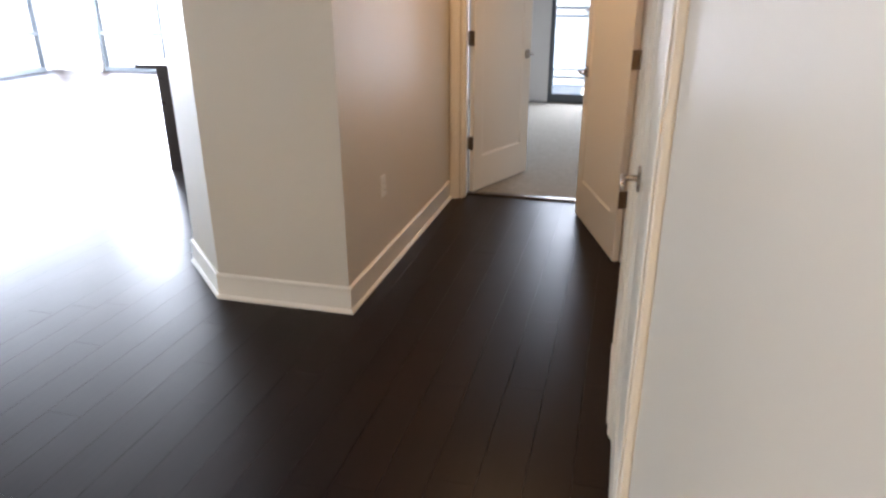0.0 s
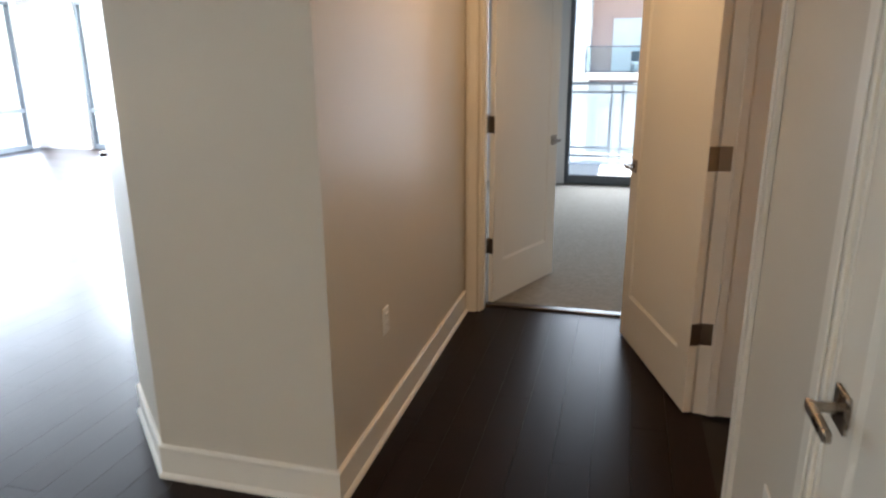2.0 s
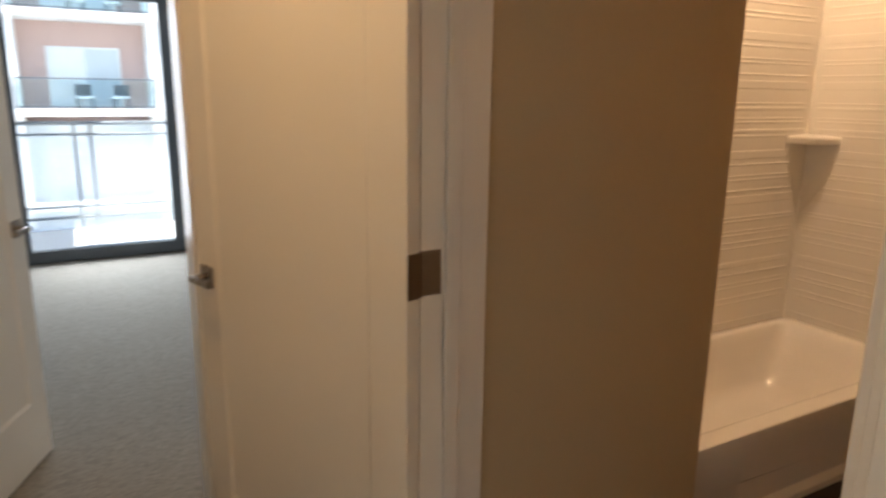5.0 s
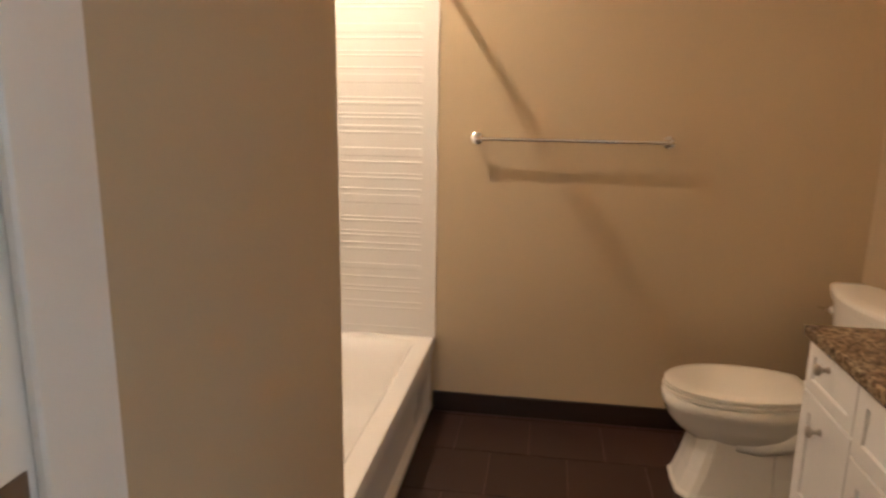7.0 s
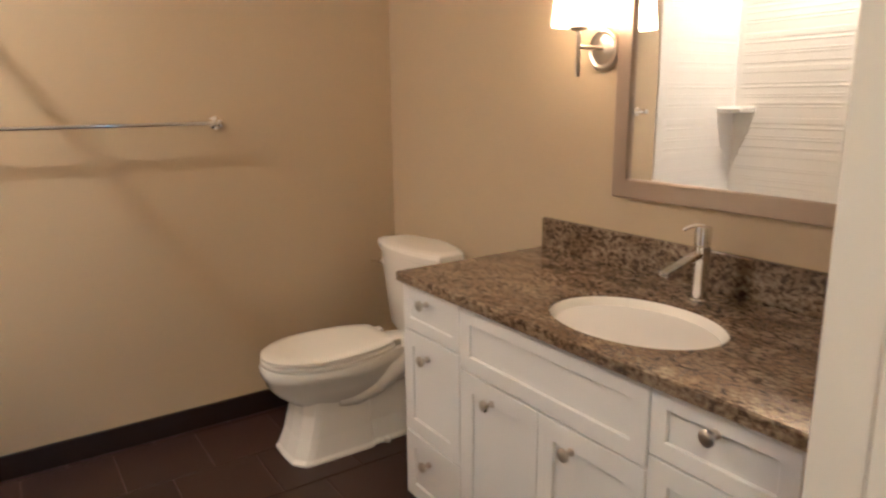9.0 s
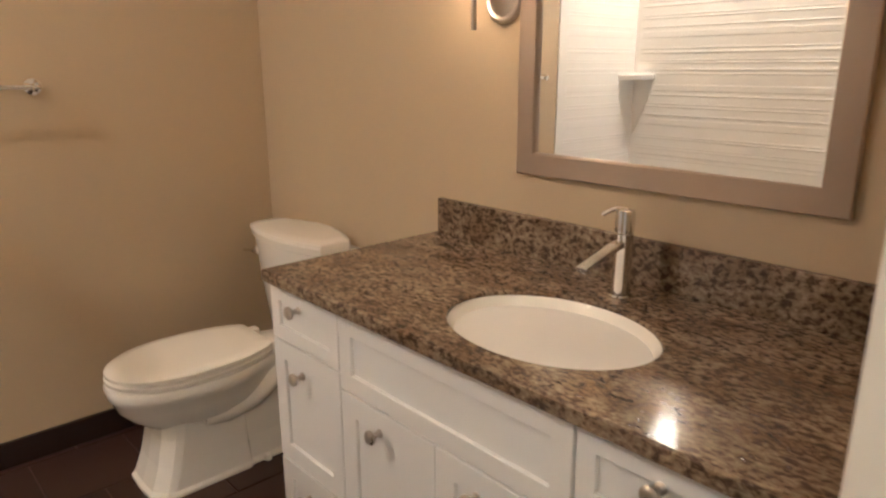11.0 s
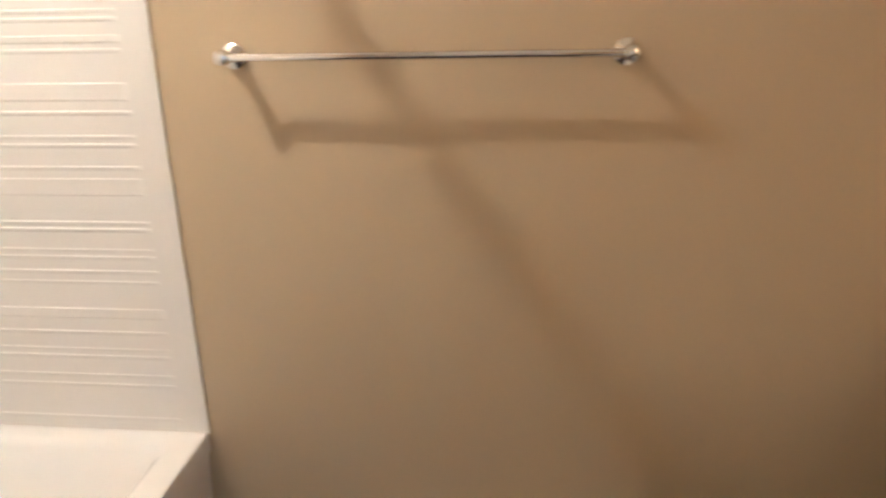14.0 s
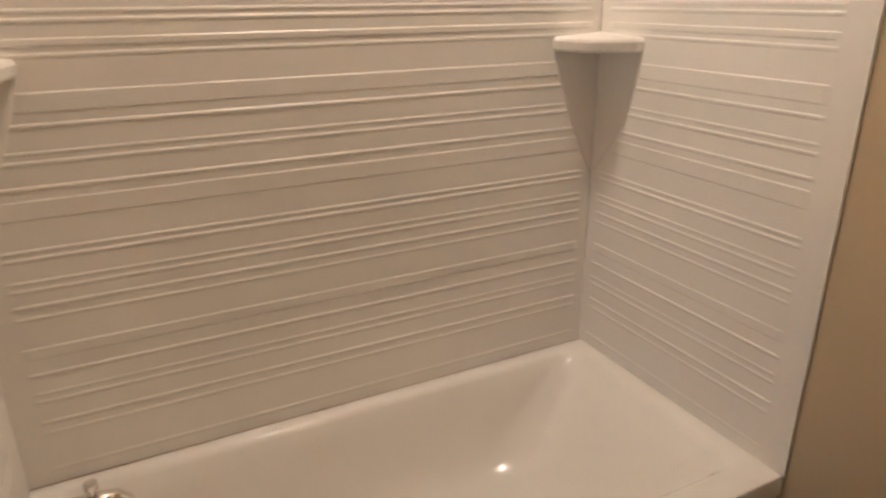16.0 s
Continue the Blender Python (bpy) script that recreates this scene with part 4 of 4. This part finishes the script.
# sconce
sconce = thing("wall_sconce", "nickel wall sconce with a lit frosted glass shade", "wall sconce")
lx, ly = 2.585, BY0
part("backplate", turned((lx, ly, 1.558), [(0.064, 0.001), (0.064, 0.010), (0.060, 0.016), (0.054, 0.017), (0.050, 0.013), (0.044, 0.012), (0.036, 0.016), (0.012, 0.019), (0.001, 0.019)], "y", 36), NICKEL, sconce, smooth=True)
part("arm", tube([(lx, ly + 0.015, 1.562), (lx, ly + 0.12, 1.562)], 0.0065), NICKEL, sconce, smooth=True)
part("stem", tube([(lx, ly + 0.12, 1.475), (lx, ly + 0.12, 1.625)], 0.0075), NICKEL, sconce, smooth=True)
part("shade_holder", turned((lx, ly + 0.12, 1.610), [(0.020, 0.0), (0.030, 0.008), (0.030, 0.012)], "z"), NICKEL, sconce, smooth=True)
sh = rings([circle((lx, ly + 0.12, 1.622), 0.030, n=36), circle((lx, ly + 0.12, 1.622), 0.082, n=36), circle((lx, ly + 0.12, 1.70), 0.074, n=36), circle((lx, ly + 0.12, 1.80), 0.063, n=36), circle((lx, ly + 0.12, 1.80), 0.060, n=36), circle((lx, ly + 0.12, 1.626), 0.078, n=36)], cap0=False, cap1=False)
part("shade", sh, SHADE, sconce, "glowing white frosted glass shade", smooth=True)


def recessed(name, x, y, z, r, label):
    root = thing(name, label, "ceiling light")
    part("trim_ring", rings([circle((x, y, z), r + 0.022), circle((x, y, z - 0.006), r + 0.020), circle((x, y, z - 0.006), r), circle((x, y, z + 0.02), r - 0.004)], cap0=False, cap1=False), WHITE, root, smooth=True)
    part("lens", turned((x, y, z - 0.004), [(r - 0.004, 0.0), (r - 0.004, 0.003)], "z"), LAMPLENS, root, "lit frosted lens")


recessed("recessed_light", 3.31, 1.58, CB, 0.055, "round recessed downlight above the bathtub")
recessed("recessed_light", 0.62, 1.05, CH, 0.06, "round recessed downlight in the hall ceiling")
# assumed fixture out of view, goes with the added light by the entry
recessed("recessed_light", 0.95, -4.40, CH, 0.06, "assumed round recessed downlight, out of view near the entry")

# ---------------------------------------------------------------- bedroom window and balcony
bw = tagged(new("window_bedroom"), "tall dark-framed sliding glass door to the balcony", "glass door", kind="structure")
W0, W1, WA, WB, WC, WD = 0.214, 0.267, 1.458, 1.59, 2.80, 2.86
part("window_frame", boxes((W0, W1, 6.51, 6.60, 0.012, 2.38), (WA, WB, 6.51, 6.60, 0.012, 2.38), (WC, WD, 6.51, 6.60, 0.012, 2.38), (W1 + 0.0005, WA - 0.0005, 6.51, 6.60, 0.012, 0.115), (W1 + 0.0005, WA - 0.0005, 6.51, 6.60, 2.29, 2.38), (WB + 0.0005, WC - 0.0005, 6.51, 6.60, 0.012, 0.115), (WB + 0.0005, WC - 0.0005, 6.51, 6.60, 2.29, 2.38), bevel=0.004), DARKFRAME, bw)
part("window_pane", box(W1, WA, 6.55, 6.556, 0.115, 2.29), GLASS, bw).visible_shadow = False
part("window_pane", box(WB, WC, 6.55, 6.556, 0.115, 2.29), GLASS, bw).visible_shadow = False
part("pull_handle", tube([(0.246, 6.505, 0.99), (0.246, 6.465, 1.01), (0.246, 6.465, 1.18), (0.246, 6.505, 1.2)], 0.009, 10), DARKFRAME, bw, smooth=True)
structure("balcony_slab", box(-0.9, 3.9, 6.605, 8.35, -0.25, 0.0), CONCRETE, "pale concrete balcony slab", "balcony")
rail = thing("balcony_railing", "thin grey metal balcony railing with glare-whitened clear infill", "railing")
for z, r in ((1.167, 0.022), (1.045, 0.016), (0.25, 0.012), (0.13, 0.016)):
    part("rail_bar", tube([(-0.9, 8.2, z), (3.9, 8.2, z)], r, 10), GREYFRAME, rail, smooth=True)
for x in (-0.88, 0.70, 0.86, 2.3, 2.46, 3.88):
    part("rail_post", box(x - 0.014, x + 0.014, 8.186, 8.214, 0.0, 1.15), GREYFRAME, rail)
part("infill", box(-0.86, 3.86, 8.202, 8.208, 0.0, 1.03), HAZEGLASS, rail)

# ---------------------------------------------------------------- facing building
fac = thing("apartment_building", "pale and pink brick apartment building across the street", "building")
FY = 27.0
KX, KS = 0.65, 1.24          # spread of the facade about the sight line


def fxz(x, z):
    return KX + (x - KX) * KS, 1.52 + (z - 1.52) * KS


STORY = 3.3
bal0 = fxz(0, 0.985)[1]
BAYX = [-3.85, 1.40, 6.65, 11.9]
part("wall", boxes((-6.9, 15.0, FY + 1.6, FY + 2.2, -4.2, 17)), BRICK, fac)
for bx in [b - 2.63 for b in BAYX] + [BAYX[-1] + 2.63]:
    part("pier", box(bx - 0.56, bx + 0.56, FY, FY + 1.6, -4.2, 16.5, bevel=0.02), STUCCO, fac)
part("roof", box(-7.1, 15.2, FY - 0.2, FY + 10, 16.5, 17.0), STUCCO, fac)
for k in range(-1, 5):
    zb = bal0 + k * STORY
    part("floor_band", box(-7.0, 15.1, FY - 0.25, FY + 1.6, zb - 0.24, zb, bevel=0.01), STUCCO, fac)
for k in range(0, 4):
    zb = bal0 + k * STORY
    for bx in BAYX:
        w = part("window", box(bx - 1.22, bx + 1.22, FY + 1.53, FY + 1.605, zb + 0.02, zb + 2.2, bevel=0.01), BLIND, fac)
        part("pane", box(bx - 1.12, bx - 0.04, FY + 1.50, FY + 1.535, zb + 0.10, zb + 2.12), BLIND, w)
        part("pane", box(bx + 0.04, bx + 1.12, FY + 1.50, FY + 1.535, zb + 0.10, zb + 2.12), DARKGLASS, w)
        b = part("balcony", boxes((bx - 2.2, bx + 2.2, FY - 0.1, FY - 0.06, zb + 1.02, zb + 1.07), (bx - 2.2, bx + 2.2, FY - 0.1, FY - 0.06, zb + 0.06, zb + 0.10), (bx - 2.2, bx - 2.15, FY - 0.1, FY - 0.05, zb, zb + 1.04), (bx + 2.15, bx + 2.2, FY - 0.1, FY - 0.05, zb, zb + 1.04)), DARKFRAME, fac)
        part("pane", box(bx - 2.14, bx + 2.14, FY - 0.085, FY - 0.075, zb + 0.10, zb + 1.02), RAILGLASS, b)
for bx in BAYX:
    s = part("window", box(bx - 2.1, bx + 2.1, FY + 1.2, FY + 1.58, -4.15, bal0 - 0.45), DARKGLASS, fac)
    part("frame", boxes((bx - 2.15, bx + 2.15, FY + 1.15, FY + 1.195, -1.9, -1.78), (bx - 0.05, bx + 0.05, FY + 1.15, FY + 1.195, -4.15, bal0 - 0.45)), STUCCO, s)


def patio_chair(x, y, z, turn):
    root = thing("patio_chair", "dark patio chair with a white seat cushion on a far balcony", "chair", pose(x, y, z, 0, 0, turn), "patio chairs")
    part("seat", box(-0.27, 0.27, -0.26, 0.26, 0.36, 0.46, bevel=0.02), BLIND, root)
    part("backrest", box(-0.27, 0.27, 0.24, 0.29, 0.42, 0.86, bevel=0.015), DARKFRAME, root)
    for a in (-0.24, 0.24):
        for b in (-0.23, 0.24):
            part("leg", box(a - 0.02, a + 0.02, b - 0.02, b + 0.02, 0, 0.37), DARKFRAME, root)


for k in (0, 1):
    patio_chair(1.30, FY + 0.75, bal0 + k * STORY, 10)
    patio_chair(2.48, FY + 0.75, bal0 + k * STORY, -14)
sign = thing("shop_sign", "grey shop sign board with white block letters", "sign")
part("board", box(-0.25, 3.7, FY + 1.05, FY + 1.14, -1.72, -0.55), SIGN, sign)


def letters(text, x, z, size, parent):
    cu = bpy.data.curves.new("letters", "FONT")
    cu.body, cu.size, cu.extrude, cu.align_x = text, size, 0.01, "LEFT"
    tmp = new("tmp", cu)
    me = bpy.data.meshes.new_from_object(tmp.evaluated_get(bpy.context.evaluated_depsgraph_get()))
    bpy.data.objects.remove(tmp)
    me.transform(pose(x, FY + 1.035, z, 90, 0, 0))
    part("letters", me, SIGNTEXT, parent)


bpy.context.view_layer.update()
letters("PAR", 0.05, -1.25, 0.72, sign)
letters("LIFE", 2.05, -1.25, 0.72, sign)

# ---------------------------------------------------------------- living room windows
def glazing(name, p0, p1, mull, z1=2.5):
    """Floor-to-ceiling windows from p0 to p1 with a low transom."""
    root = tagged(new(name), "floor-to-ceiling windows in thin dark metal frames", "window", kind="structure")
    a, b = Vector((*p0, 0)), Vector((*p1, 0))
    d = (b - a).normalized()
    q = math.degrees(math.atan2(d.y, d.x))
    L = (b - a).length
    root.matrix_world = pose(a.x, a.y, 0, 0, 0, q)
    for u in mull:
        part("mullion", box(u - 0.020, u + 0.020, -0.05, 0.05, -0.01, z1, bevel=0.004), DARKFRAME, root)
    us = sorted(mull)
    for u, v in zip(us, us[1:]):
        for zz, h in ((0.03, 0.05), (0.68, 0.035), (z1 - 0.03, 0.03)):
            part("transom", box(u + 0.0205, v - 0.0205, -0.045, 0.045, zz - h, zz + h, bevel=0.004), DARKFRAME, root)
        for za, zb in ((0.08, 0.645), (0.715, z1 - 0.06)):
            part("pane", box(u + 0.021, v - 0.021, -0.005, 0.005, za, zb), GLASS, root).visible_shadow = False
    return root


glazing("window_living_side", (-9.4, -5.0), (-9.4, 8.2), [0.04, 1.9, 3.8, 5.7, 7.6, 9.5, 11.55, 12.86])
glazing("window_living_back", (-8.3, 8.2), (-1.131, 8.2), [0.04, 1.35, 2.8, 4.2, 5.6, 7.1])
structure("wall_living_pier", box(-9.44, -8.31, 8.1, 8.3, -0.012, CH), BEDW, "white painted corner pier between the windows", "wall")
structure("wall_window_head", boxes((-9.5, -9.3, -5.0, 8.09, 2.5, CH), (-8.3, -1.131, 8.12, 8.3, 2.5, CH)), BEDW, "white painted band above the windows", "wall")
pen = thing("kitchen_peninsula", "dark wooden kitchen peninsula with an overhanging top", "counter")
part("base", box(-2.55, -1.132, 2.14, 2.80, -0.011, 0.87), DARKWOOD, pen)
part("countertop", box(-2.72, -1.132, 2.10, 2.86, 0.871, 0.905, bevel=0.003), DARKWOOD, pen)

# ---------------------------------------------------------------- floor pieces
random.seed(3)
PW, GAPW = 0.152, 0.0008


def plank_mesh(length):
    bm = box(-PW / 2 + GAPW / 2, PW / 2 - GAPW / 2, GAPW / 2, length - GAPW / 2, -0.011, 0.0, bevel=0.0005)
    me = mesh_of(bm)
    me.materials.append(PLANK)
    return me


LENS = (0.6, 0.9, 1.2, 1.5)
PM = {L: plank_mesh(L) for L in LENS}
floor_hall = bpy.data.objects["floor_hall"]
x = HX1 - PW / 2 + 0.03
count = 0
rest = []
while x > -9.4:
    y = -4.9 - random.random() * 1.1
    while y < 8.1:
        L = random.choice(LENS)
        lim = EY1 - 0.045 if x > -1.12 else 8.15
        inside = y + L <= lim
        near = x > -1.6 and -3.2 < y < 2.3
        if near and count < 300 and inside and y > -5:
            ob = new("plank", PM[L])
            ob.parent = floor_hall
            ob.location = (x, y, 0)
            count += 1
        else:
            end = min(y + L, lim)
            if end > y + 0.03:
                rest.append((x, max(y, -4.99), end))
        y += L
        if y >= lim:
            break
    x -= PW
verts, faces = [], []
for x, ya, yb in rest:
    i = len(verts)
    h = PW / 2 - GAPW / 2
    verts += [(x - h, ya + GAPW / 2, -0.0005), (x + h, ya + GAPW / 2, -0.0005), (x + h, yb - GAPW / 2, -0.0005), (x - h, yb - GAPW / 2, -0.0005),
              (x - h, ya + GAPW / 2, -0.011), (x + h, ya + GAPW / 2, -0.011), (x + h, yb - GAPW / 2, -0.011), (x - h, yb - GAPW / 2, -0.011)]
    faces += [(i, i + 1, i + 2, i + 3), (i, i + 4, i + 5, i + 1), (i + 1, i + 5, i + 6, i + 2), (i + 2, i + 6, i + 7, i + 3), (i + 3, i + 7, i + 4, i)]
me = bpy.data.meshes.new("planks")
me.from_pydata(verts, [], faces)
me.materials.append(PLANK)
pl = new("planks_far", me)
pl.parent = floor_hall
pl["kind"] = "stuff"
# bathroom tiles in running bond; the rows at the towel wall and at the doorway are cut
TW, TL, TG = 0.330, 0.3245, 0.0045
TX, TYJ = 3.905, 0.298          # first row joint and first cross joint
floor_bath = bpy.data.objects["floor_bath"]


def tile_mesh(xa, xb, ya=0.0):
    me = mesh_of(box(xa + TG / 2, xb - TG / 2, ya + TG / 2, TL - TG / 2, -0.006, 0.0, bevel=0.0012))
    me.materials.append(TILE)
    return me


full_tile = tile_mesh(-TW, 0.0)
for row in range(-1, 8):
    right = TX - row * TW
    left = right - TW
    if row == -1:
        tm, right = tile_mesh(-0.035, 0.0), BX1
    elif left < 1.452:
        tm = tile_mesh(1.452 - right, 0.0)
    else:
        tm = full_tile
    shift = 0.5 * TL if row % 2 else 0.0
    for j in range(-4, 3):
        start = TYJ + shift + j * TL
        cut = tile_mesh(min(v.co.x for v in tm.vertices) - TG / 2, 0.0, -0.80 - start) if start < -0.85 else tm
        ob = new("tile", cut)
        ob.parent = floor_bath
        ob.location = (right, TYJ + shift + j * TL, 0)
